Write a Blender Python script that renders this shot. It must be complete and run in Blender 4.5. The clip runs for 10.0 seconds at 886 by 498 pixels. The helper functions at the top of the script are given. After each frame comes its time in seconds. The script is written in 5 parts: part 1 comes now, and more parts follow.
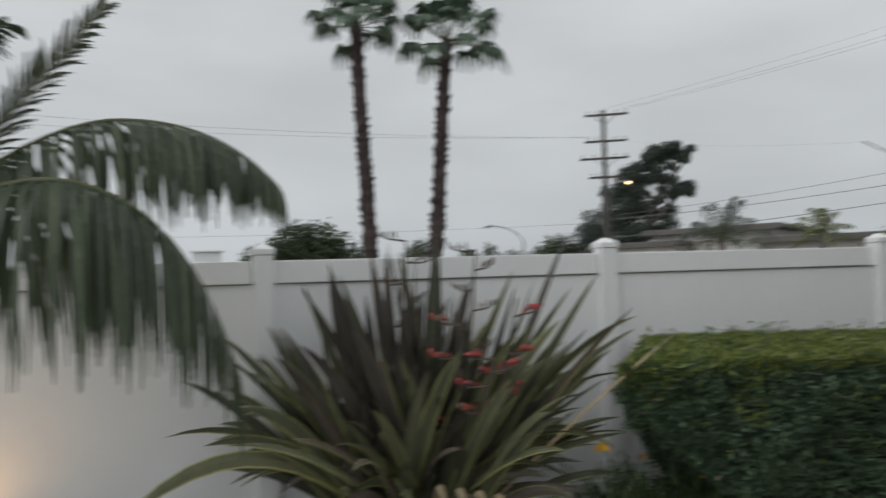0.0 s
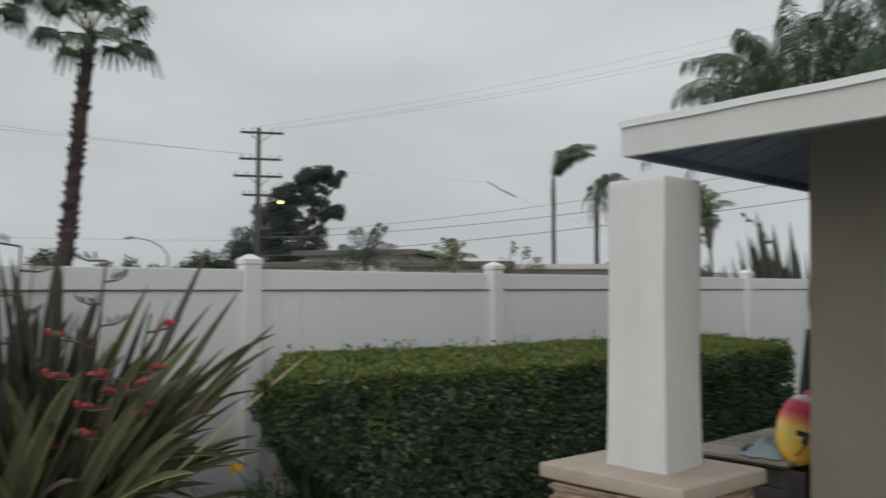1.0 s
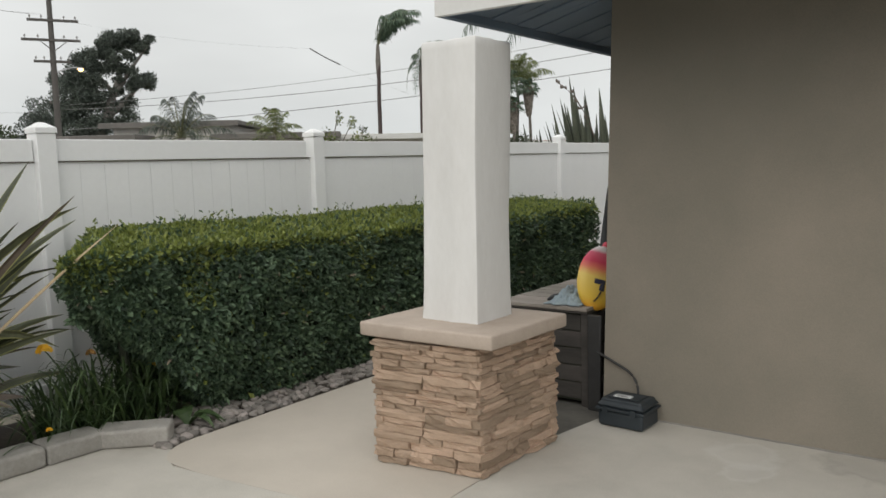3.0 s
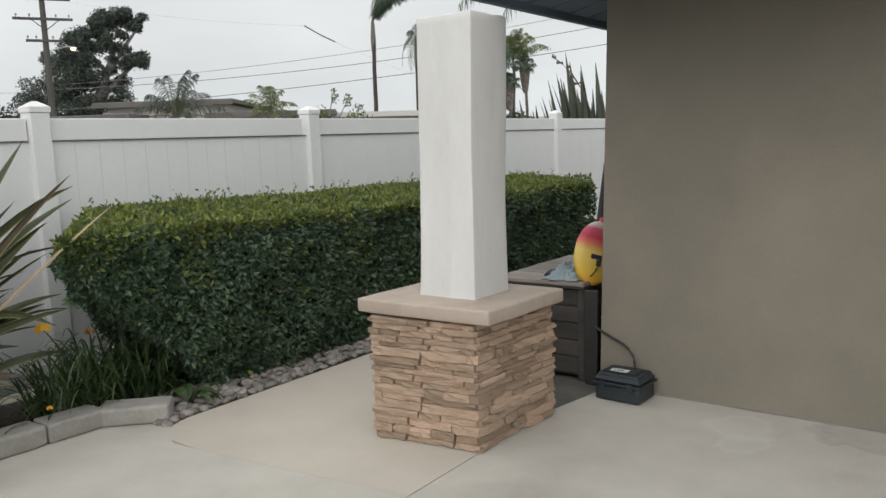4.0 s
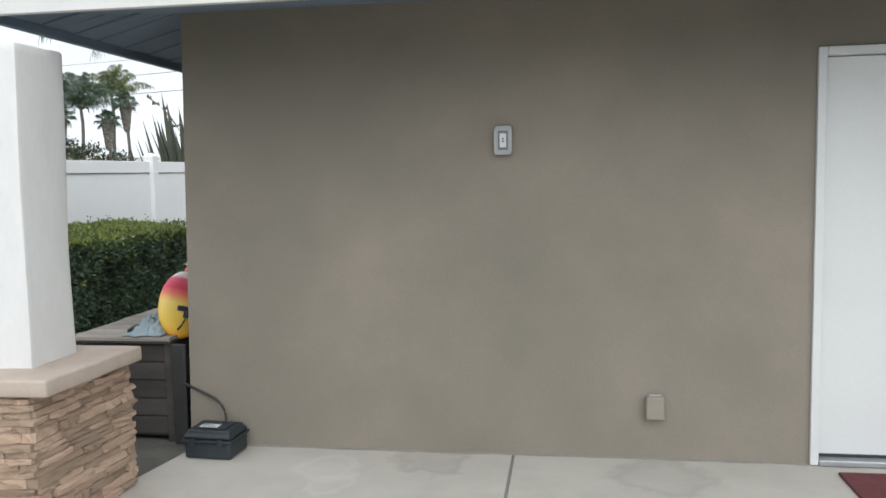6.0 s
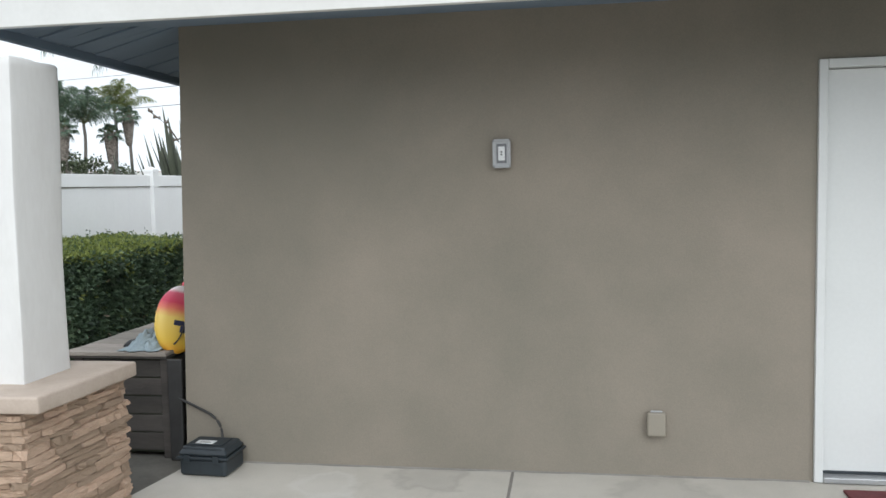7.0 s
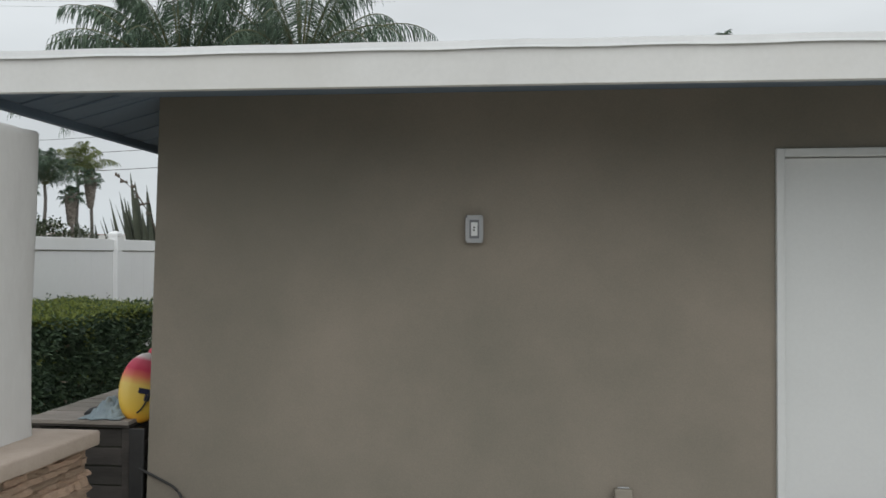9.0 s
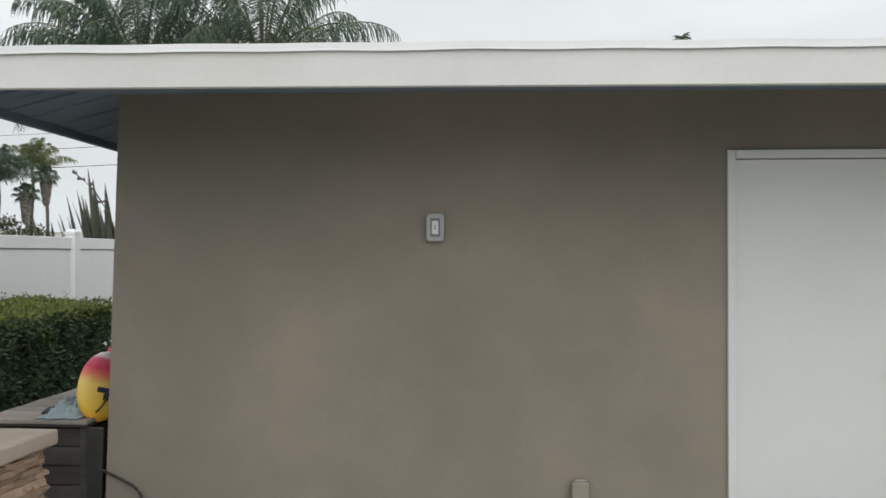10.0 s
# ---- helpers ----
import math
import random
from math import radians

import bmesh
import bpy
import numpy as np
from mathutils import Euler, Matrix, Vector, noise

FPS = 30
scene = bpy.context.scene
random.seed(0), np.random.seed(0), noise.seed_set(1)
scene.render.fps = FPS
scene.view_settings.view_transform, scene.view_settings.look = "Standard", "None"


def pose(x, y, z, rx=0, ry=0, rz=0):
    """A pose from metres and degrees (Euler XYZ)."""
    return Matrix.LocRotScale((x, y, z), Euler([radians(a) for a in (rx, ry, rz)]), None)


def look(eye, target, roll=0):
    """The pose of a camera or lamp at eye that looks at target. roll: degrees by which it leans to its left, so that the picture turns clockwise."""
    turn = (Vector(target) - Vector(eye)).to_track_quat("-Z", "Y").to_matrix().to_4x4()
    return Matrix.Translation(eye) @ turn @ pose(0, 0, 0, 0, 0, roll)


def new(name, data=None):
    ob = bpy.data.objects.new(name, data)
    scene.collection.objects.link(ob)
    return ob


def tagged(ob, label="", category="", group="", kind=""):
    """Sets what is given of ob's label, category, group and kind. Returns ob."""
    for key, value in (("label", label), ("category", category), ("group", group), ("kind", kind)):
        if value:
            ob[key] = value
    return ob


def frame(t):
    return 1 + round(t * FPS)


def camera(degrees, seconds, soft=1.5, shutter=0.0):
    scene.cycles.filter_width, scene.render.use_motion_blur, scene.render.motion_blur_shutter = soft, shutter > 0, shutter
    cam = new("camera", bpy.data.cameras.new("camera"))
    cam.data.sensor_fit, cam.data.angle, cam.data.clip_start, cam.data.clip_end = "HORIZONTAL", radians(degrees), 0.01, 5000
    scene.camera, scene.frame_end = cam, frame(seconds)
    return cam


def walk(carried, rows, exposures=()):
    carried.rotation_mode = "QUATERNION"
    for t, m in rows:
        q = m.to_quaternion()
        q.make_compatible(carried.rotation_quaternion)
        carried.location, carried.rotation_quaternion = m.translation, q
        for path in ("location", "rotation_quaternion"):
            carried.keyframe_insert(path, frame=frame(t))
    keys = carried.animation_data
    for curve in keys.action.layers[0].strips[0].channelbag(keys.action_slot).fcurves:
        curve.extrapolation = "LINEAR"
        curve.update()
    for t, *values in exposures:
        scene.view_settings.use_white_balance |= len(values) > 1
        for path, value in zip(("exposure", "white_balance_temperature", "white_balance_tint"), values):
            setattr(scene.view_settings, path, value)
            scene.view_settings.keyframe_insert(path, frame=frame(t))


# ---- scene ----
cam = camera(58.8, 10.0, shutter=0.5)

PATH = [
    (0, (0.217, 0.252, 1.57), (-1.702, 0.806, 1.659), -1.6),
    (0.2, (0.192, 0.255, 1.567), (-1.66, 1.001, 1.673), -1.0),
    (0.5, (0.204, 0.277, 1.566), (-1.528, 1.269, 1.692), -0.5),
    (1, (0.218, 0.29, 1.557), (-1.283, 1.605, 1.68), -0.2),
    (1.5, (0.232, 0.296, 1.543), (-1.094, 1.79, 1.648), 0.5),
    (2, (0.245, 0.329, 1.528), (-0.986, 1.904, 1.465), 0.1),
    (2.5, (0.255, 0.343, 1.514), (-0.954, 1.925, 1.327), -0.9),
    (2.7, (0.265, 0.339, 1.516), (-0.931, 1.931, 1.326), -1.3),
    (3.8, (0.27, 0.312, 1.513), (-0.899, 1.913, 1.242), -1.9),
    (4, (0.273, 0.325, 1.508), (-0.903, 1.92, 1.243), -2.0),
    (4.5, (0.287, 0.36, 1.501), (-0.69, 2.084, 1.232), -1.8),
    (5, (0.33, 0.397, 1.507), (-0.283, 2.279, 1.223), -1.4),
    (5.5, (0.373, 0.426, 1.521), (0.013, 2.374, 1.25), -1.2),
    (5.7, (0.398, 0.438, 1.527), (0.082, 2.4, 1.294), -1.2),
    (6.8, (0.448, 0.493, 1.534), (0.14, 2.463, 1.38), -1.3),
    (7, (0.441, 0.498, 1.532), (0.125, 2.467, 1.38), -1.3),
    (7.5, (0.454, 0.52, 1.534), (0.114, 2.485, 1.382), -0.5),
    (8, (0.442, 0.524, 1.545), (0.135, 2.498, 1.457), 0.1),
    (8.5, (0.405, 0.471, 1.553), (0.118, 2.45, 1.569), 0.1),
    (9, (0.39, 0.422, 1.548), (0.173, 2.41, 1.574), 0.1),
    (9.5, (0.396, 0.386, 1.541), (0.217, 2.378, 1.57), 0.1),
    (10, (0.409, 0.369, 1.544), (0.284, 2.365, 1.567), 0.1),
]
walk(cam, [(t, look(eye, target, roll)) for t, eye, target, roll in PATH],
     exposures=[(0, -0.02, 6400, 10), (1.0, -0.05, 6450, 10), (1.5, 0.0, 6650, 10), (2.5, 0.34, 6750, 10), (4.0, 0.52, 6550, 10), (5.0, 0.67, 6430, 10), (5.5, 0.94, 6250, 10), (7.5, 1.02, 6150, 9), (8.2, 0.70, 6200, 9), (9.0, 0.27, 6350, 9), (9.5, 0.26, 6400, 9), (10.0, 0.49, 6450, 9)])

# ---- world and light ----
world = bpy.data.worlds.new("overcast_sky")
scene.world = world
world.use_nodes = True
wn, wl = world.node_tree.nodes, world.node_tree.links
wn.clear()
w_out = wn.new("ShaderNodeOutputWorld")
w_bg = wn.new("ShaderNodeBackground")
w_sky = wn.new("ShaderNodeTexSky")
w_sky.sky_type = "NISHITA"
w_sky.sun_disc = False
w_sky.sun_elevation = radians(35)
w_sky.sun_rotation = radians(200)
w_grey = wn.new("ShaderNodeHueSaturation")
w_grey.inputs["Saturation"].default_value = 0.12
wl.new(w_sky.outputs[0], w_grey.inputs["Color"])
w_co = wn.new("ShaderNodeTexCoord")
w_sep = wn.new("ShaderNodeSeparateXYZ")
wl.new(w_co.outputs["Generated"], w_sep.inputs[0])
# cloud deck: even grey low down, brighter overhead
w_ramp = wn.new("ShaderNodeValToRGB")
w_ramp.color_ramp.interpolation = "EASE"
els = w_ramp.color_ramp.elements
els[0].position, els[0].color = 0.0, (5.0, 5.3, 5.45, 1)
els[1].position, els[1].color = 1.0, (9.0, 9.25, 9.4, 1)
mid = els.new(0.14)
mid.color = (5.4, 5.65, 5.75, 1)
mid2 = els.new(0.36)
mid2.color = (6.1, 6.3, 6.4, 1)
wl.new(w_sep.outputs["Z"], w_ramp.inputs[0])
w_map = wn.new("ShaderNodeMapping")
w_map.inputs["Scale"].default_value = (1.0, 1.0, 3.2)
wl.new(w_co.outputs["Generated"], w_map.inputs[0])
w_noise = wn.new("ShaderNodeTexNoise")
w_noise.inputs["Scale"].default_value = 2.6
w_noise.inputs["Detail"].default_value = 4
w_noise.inputs["Roughness"].default_value = 0.45
wl.new(w_map.outputs[0], w_noise.inputs["Vector"])
w_cl = wn.new("ShaderNodeMapRange")
w_cl.inputs["From Min"].default_value, w_cl.inputs["From Max"].default_value = 0.3, 0.7
w_cl.inputs["To Min"].default_value, w_cl.inputs["To Max"].default_value = 0.9, 1.1
wl.new(w_noise.outputs["Fac"], w_cl.inputs["Value"])
w_mul = wn.new("ShaderNodeVectorMath")
w_mul.operation = "SCALE"
wl.new(w_ramp.outputs[0], w_mul.inputs[0])
wl.new(w_cl.outputs[0], w_mul.inputs["Scale"])
w_mix = wn.new("ShaderNodeMix")
w_mix.data_type = "RGBA"
w_mix.inputs["Factor"].default_value = 0.94
wl.new(w_grey.outputs[0], w_mix.inputs[6])
wl.new(w_mul.outputs[0], w_mix.inputs[7])
wl.new(w_mix.outputs[2], w_bg.inputs["Color"])
w_bg.inputs["Strength"].default_value = 0.1
wl.new(w_bg.outputs[0], w_out.inputs["Surface"])

sun_data = bpy.data.lights.new("sun", "SUN")
sun_data.energy = 0.75
sun_data.angle = radians(60)
sun_data.color = (1.0, 0.97, 0.93)
sun = new("sun", sun_data)
sun.matrix_world = look((0, 0, 0), (-0.3, 0.83, -0.62))


# ---- materials ----
def mat(name, c1, c2, scale=3.0, fine=60.0, rough=0.7, bump=0.0, metal=0.0, vary=0.0, c3=None, stretch=(1, 1, 1), spec=0.5, trans=0.0, fine_amt=0.25, islands=False, hue=0.04, world=False):
    """Two-scale noise between c1 and c2; vary: brightness by object or island; c3: stain colour."""
    m = bpy.data.materials.new(name)
    m.use_nodes = True
    n, l = m.node_tree.nodes, m.node_tree.links
    b = n["Principled BSDF"]
    tc = n.new("ShaderNodeTexCoord")
    mp = n.new("ShaderNodeMapping")
    mp.inputs["Scale"].default_value = stretch
    l.new(n.new("ShaderNodeNewGeometry").outputs["Position"] if world else tc.outputs["Object"], mp.inputs[0])
    big, small = n.new("ShaderNodeTexNoise"), n.new("ShaderNodeTexNoise")
    for t, s in ((big, scale), (small, fine)):
        t.inputs["Scale"].default_value = s
        t.inputs["Detail"].default_value = 5
        t.inputs["Roughness"].default_value = 0.6
        l.new(mp.outputs[0], t.inputs["Vector"])
    add = n.new("ShaderNodeMath")
    add.operation = "MULTIPLY_ADD"
    add.inputs[1].default_value = fine_amt * 2
    l.new(small.outputs["Fac"], add.inputs[0])
    l.new(big.outputs["Fac"], add.inputs[2])
    rg = n.new("ShaderNodeMapRange")
    rg.inputs["From Min"].default_value = 0.3 + fine_amt * 0.75
    rg.inputs["From Max"].default_value = 0.7 + fine_amt * 1.25
    l.new(add.outputs[0], rg.inputs["Value"])
    mx = n.new("ShaderNodeMix")
    mx.data_type = "RGBA"
    l.new(rg.outputs[0], mx.inputs["Factor"])
    mx.inputs[6].default_value, mx.inputs[7].default_value = (*c1, 1), (*c2, 1)
    col = mx.outputs[2]
    if c3:
        st = n.new("ShaderNodeTexNoise")
        st.inputs["Scale"].default_value = scale * 0.45
        st.inputs["Detail"].default_value = 7
        l.new(mp.outputs[0], st.inputs["Vector"])
        sr = n.new("ShaderNodeMapRange")
        sr.inputs["From Min"].default_value, sr.inputs["From Max"].default_value = 0.56, 0.74
        sr.inputs["To Max"].default_value = 0.7
        l.new(st.outputs["Fac"], sr.inputs["Value"])
        m3 = n.new("ShaderNodeMix")
        m3.data_type = "RGBA"
        l.new(sr.outputs[0], m3.inputs["Factor"])
        l.new(col, m3.inputs[6])
        m3.inputs[7].default_value = (*c3, 1)
        col = m3.outputs[2]
    if vary:
        hv = n.new("ShaderNodeHueSaturation")
        vr = n.new("ShaderNodeMapRange")
        vr.inputs["To Min"].default_value, vr.inputs["To Max"].default_value = 1 - vary, 1 + vary
        if islands:
            src = n.new("ShaderNodeNewGeometry").outputs["Random Per Island"]
        else:
            src = n.new("ShaderNodeObjectInfo").outputs["Random"]
        l.new(src, vr.inputs["Value"])
        l.new(vr.outputs[0], hv.inputs["Value"])
        hr = n.new("ShaderNodeMapRange")
        hr.inputs["To Min"].default_value, hr.inputs["To Max"].default_value = 0.5 + vary * hue, 0.5 - vary * hue
        l.new(src, hr.inputs["Value"])
        l.new(hr.outputs[0], hv.inputs["Hue"])
        l.new(col, hv.inputs["Color"])
        col = hv.outputs[0]
    l.new(col, b.inputs["Base Color"])
    rr = n.new("ShaderNodeMapRange")
    rr.inputs["To Min"].default_value, rr.inputs["To Max"].default_value = max(rough - 0.1, 0.03), min(rough + 0.1, 1)
    l.new(small.outputs["Fac"], rr.inputs["Value"])
    l.new(rr.outputs[0], b.inputs["Roughness"])
    b.inputs["Metallic"].default_value = metal
    b.inputs["Specular IOR Level"].default_value = spec
    if bump:
        bp = n.new("ShaderNodeBump")
        bp.inputs["Strength"].default_value = 0.6
        bp.inputs["Distance"].default_value = bump
        l.new(add.outputs[0], bp.inputs["Height"])
        l.new(bp.outputs[0], b.inputs["Normal"])
    if trans:
        tr = n.new("ShaderNodeBsdfTranslucent")
        l.new(col, tr.inputs["Color"])
        sh = n.new("ShaderNodeMixShader")
        sh.inputs[0].default_value = trans
        l.new(b.outputs[0], sh.inputs[1])
        l.new(tr.outputs[0], sh.inputs[2])
        l.new(sh.outputs[0], n["Material Output"].inputs["Surface"])
    return m


def stained(m, spots):
    """Adds pale, ragged mineral stain rings to a slab's material; spots: x, y, radius."""
    n, l = m.node_tree.nodes, m.node_tree.links
    b = n["Principled BSDF"]
    col = b.inputs["Base Color"].links[0].from_socket
    tc = n.new("ShaderNodeTexCoord")
    nz = n.new("ShaderNodeTexNoise")
    nz.inputs["Scale"].default_value = 7
    nz.inputs["Detail"].default_value = 6
    l.new(tc.outputs["Object"], nz.inputs["Vector"])
    for x, y, r, pale in spots:
        d = n.new("ShaderNodeVectorMath")
        d.operation = "DISTANCE"
        l.new(tc.outputs["Object"], d.inputs[0])
        d.inputs[1].default_value = (x, y, 0)
        wob = n.new("ShaderNodeMath")
        wob.operation = "MULTIPLY_ADD"
        l.new(nz.outputs["Fac"], wob.inputs[0])
        wob.inputs[1].default_value = r * 1.6
        l.new(d.outputs["Value"], wob.inputs[2])
        rp = n.new("ShaderNodeValToRGB")
        e = rp.color_ramp.elements
        e[0].position, e[0].color = 0.0, (0.2, 0.2, 0.2, 1)
        e[1].position, e[1].color = min(0.98, r * 1.95), (0, 0, 0, 1)
        k = e.new(min(0.9, r * 1.45))
        k.color = (0.22, 0.22, 0.22, 1)
        k2 = e.new(min(0.94, r * 1.66))
        k2.color = (0.46, 0.46, 0.46, 1)
        l.new(wob.outputs[0], rp.inputs[0])
        mx = n.new("ShaderNodeMix")
        mx.data_type = "RGBA"
        l.new(rp.outputs[0], mx.inputs["Factor"])
        l.new(col, mx.inputs[6])
        mx.inputs[7].default_value = (*pale, 1)
        col = mx.outputs[2]
    l.new(col, b.inputs["Base Color"])


def glow(name, colour, strength):
    m = bpy.data.materials.new(name)
    m.use_nodes = True
    b = m.node_tree.nodes["Principled BSDF"]
    b.inputs["Base Color"].default_value = (*colour, 1)
    b.inputs["Emission Color"].default_value = (*colour, 1)
    b.inputs["Emission Strength"].default_value = strength
    return m


M_STUCCO = mat("taupe_stucco", (0.184, 0.172, 0.141), (0.276, 0.241, 0.200), 0.9, 150, 0.92, 0.005, c3=(0.170, 0.162, 0.132), spec=0.2, fine_amt=0.2)
M_WHITE_PAINT = mat("white_fascia_paint", (0.60, 0.60, 0.585), (0.68, 0.68, 0.665), 2.0, 40, 0.5, 0.001, c3=(0.58, 0.57, 0.54))
M_FLASH = mat("white_flashing", (0.62, 0.63, 0.63), (0.70, 0.71, 0.71), 3.0, 50, 0.4, 0.002)
M_SOFFIT = mat("blue_grey_soffit_paint", (0.145, 0.195, 0.258), (0.178, 0.232, 0.30), 2.5, 50, 0.7, 0.002)
M_VINYL = mat("white_vinyl", (0.76, 0.77, 0.77), (0.82, 0.83, 0.83), 1.2, 30, 0.38, 0.0006, c3=(0.72, 0.72, 0.70), world=True)
M_DOOR = mat("white_door_paint", (0.58, 0.595, 0.59), (0.64, 0.655, 0.65), 1.0, 50, 0.42, 0.0008)
M_PLASTER = mat("rough_white_plaster", (0.63, 0.625, 0.61), (0.71, 0.71, 0.70), 5.0, 40, 0.9, 0.005, c3=(0.56, 0.545, 0.52), stretch=(1, 1, 0.35), spec=0.2, fine_amt=0.12)
M_CAP = mat("beige_concrete_cap", (0.37, 0.305, 0.25), (0.47, 0.395, 0.335), 6, 90, 0.85, 0.004, c3=(0.33, 0.275, 0.23))
M_STONE = mat("tan_ledger_stone", (0.345, 0.247, 0.178), (0.59, 0.435, 0.318), 9, 45, 0.9, 0.016, hue=0.014, vary=0.30, c3=(0.30, 0.255, 0.215), stretch=(0.7, 0.7, 2.2))
M_MORTAR_SHADE = mat("dark_mortar_and_rail_shade", (0.10, 0.085, 0.07), (0.15, 0.125, 0.10), 12, 80, 0.95, 0.004)
M_SLAB = mat("pale_concrete_patio", (0.39, 0.37, 0.328), (0.515, 0.488, 0.436), 2.6, 140, 0.85, 0.003, fine_amt=0.45, c3=(0.29, 0.265, 0.23))
stained(M_SLAB, ((-0.84, 4.36, 0.17, (0.56, 0.545, 0.51)), (-0.76, 4.14, 0.12, (0.55, 0.535, 0.50)), (-0.30, 4.52, 0.20, (0.27, 0.25, 0.22)), (0.9, 4.4, 0.24, (0.30, 0.28, 0.245))))
M_WALKSLAB = mat("warm_concrete_walk", (0.43, 0.39, 0.335), (0.52, 0.472, 0.408), 2.2, 120, 0.85, 0.0025, fine_amt=0.4, c3=(0.33, 0.295, 0.25))
M_JOINT = mat("grey_joint_filler", (0.17, 0.16, 0.145), (0.25, 0.235, 0.215), 10, 80, 0.95, 0.002)
M_KERB = mat("grey_concrete_kerb", (0.23, 0.22, 0.20), (0.36, 0.345, 0.315), 7, 70, 0.92, 0.006, vary=0.12, c3=(0.15, 0.135, 0.115))
M_PEBBLE = mat("river_pebble", (0.15, 0.138, 0.125), (0.28, 0.255, 0.228), 10, 60, 0.75, 0.002, vary=0.45)
M_PEBBLE_FAR = mat("river_pebble_far", (0.16, 0.145, 0.135), (0.27, 0.245, 0.22), 10, 60, 0.75, 0.002, vary=0.45, islands=True)
M_SOIL = mat("dark_soil", (0.035, 0.028, 0.022), (0.085, 0.068, 0.052), 5, 40, 0.95, 0.02)
M_GROUND = mat("dry_ground", (0.12, 0.11, 0.08), (0.20, 0.18, 0.14), 0.3, 8, 0.95, 0.02)
M_LEAF = mat("hedge_leaf", (0.046, 0.084, 0.050), (0.092, 0.145, 0.078), 4, 30, 0.6, 0, vary=0.6, islands=True, trans=0.15)
M_LEAF_NEW = mat("hedge_new_leaf", (0.13, 0.17, 0.036), (0.22, 0.26, 0.068), 4, 30, 0.45, 0, vary=0.4, islands=True, trans=0.25)
M_TWIG_SHADE = mat("hedge_twig_and_shade", (0.028, 0.036, 0.023), (0.055, 0.064, 0.040), 8, 40, 0.95, 0.01)
M_FLAX = mat("flax_leaf_centre", (0.050, 0.060, 0.032), (0.130, 0.138, 0.076), 3, 50, 0.5, 0.001, vary=0.35, stretch=(1, 1, 0.3), trans=0.08)
M_FLAX_EDGE = mat("flax_leaf_edge", (0.22, 0.23, 0.08), (0.36, 0.36, 0.14), 3, 50, 0.5, 0.001, vary=0.3, trans=0.12)
M_FLAX_OLD = mat("flax_leaf_bronze", (0.075, 0.058, 0.048), (0.15, 0.118, 0.09), 3, 50, 0.6, 0.001, vary=0.3)
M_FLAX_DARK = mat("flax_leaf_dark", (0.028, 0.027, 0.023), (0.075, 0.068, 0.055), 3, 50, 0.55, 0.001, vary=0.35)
M_FLAX_DRY = mat("dry_straw_leaf", (0.30, 0.23, 0.13), (0.46, 0.37, 0.24), 4, 50, 0.7, 0.001, vary=0.2)
M_LEAF_DRY = mat("dry_hedge_leaf", (0.20, 0.16, 0.11), (0.32, 0.28, 0.21), 4, 30, 0.7, 0, vary=0.3, islands=True)
M_STALK = mat("dry_flower_stalk", (0.07, 0.06, 0.05), (0.14, 0.11, 0.085), 6, 50, 0.8, 0.002)
M_RED = mat("red_flower", (0.24, 0.032, 0.04), (0.40, 0.075, 0.05), 8, 40, 0.6, 0, vary=0.25)
M_YELLOW = mat("yellow_flower", (0.75, 0.42, 0.02), (0.85, 0.56, 0.05), 8, 40, 0.6, 0, vary=0.1, trans=0.2)
M_GRASSLEAF = mat("daylily_leaf", (0.030, 0.058, 0.020), (0.070, 0.115, 0.040), 5, 40, 0.5, 0, vary=0.4, islands=True, trans=0.12)
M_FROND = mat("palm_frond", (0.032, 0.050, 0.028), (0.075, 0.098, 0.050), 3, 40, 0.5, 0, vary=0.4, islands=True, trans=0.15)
# paler than the near fronds: distance haze is mixed into this colour
M_FROND_HAZED = mat("far_palm_frond_hazed", (0.050, 0.090, 0.062), (0.11, 0.160, 0.10), 2, 20, 0.6, 0, vary=0.45, islands=True, trans=0.1)
M_RACHIS = mat("palm_rachis", (0.09, 0.10, 0.045), (0.15, 0.15, 0.07), 5, 40, 0.6, 0.001)
M_TRUNK = mat("palm_trunk_brown", (0.040, 0.031, 0.030), (0.092, 0.068, 0.064), 2.5, 20, 0.95, 0.03, stretch=(1, 1, 2.5))
M_TRUNK_GREY = mat("grey_palm_trunk", (0.12, 0.11, 0.10), (0.22, 0.20, 0.18), 2.5, 20, 0.95, 0.02, stretch=(1, 1, 3))
M_SKIRT = mat("dead_palm_skirt", (0.17, 0.15, 0.13), (0.28, 0.25, 0.22), 3, 25, 0.95, 0.02, vary=0.4, islands=True)
M_BARK = mat("pale_eucalyptus_bark", (0.16, 0.15, 0.14), (0.28, 0.265, 0.245), 2, 16, 0.9, 0.02)
M_EUC = mat("eucalyptus_leaf", (0.052, 0.070, 0.060), (0.11, 0.132, 0.108), 1, 8, 0.6, 0, vary=0.5, islands=True, trans=0.08)
M_BUSH = mat("far_tree_leaf", (0.032, 0.050, 0.024), (0.075, 0.100, 0.045), 1, 8, 0.6, 0, vary=0.5, islands=True, trans=0.08)
M_SHRUB = mat("light_shrub_leaf", (0.09, 0.12, 0.035), (0.17, 0.20, 0.07), 1, 8, 0.6, 0, vary=0.5, islands=True, trans=0.15)
M_AGAVE = mat("agave_leaf", (0.045, 0.056, 0.040), (0.09, 0.10, 0.068), 3, 30, 0.55, 0.002, vary=0.3)
M_POLE = mat("weathered_pole_wood", (0.070, 0.066, 0.062), (0.125, 0.118, 0.110), 2, 30, 0.9, 0.006, stretch=(1, 1, 0.15))
M_WIRE = mat("weathered_wire", (0.16, 0.16, 0.16), (0.22, 0.22, 0.22), 5, 50, 0.7)
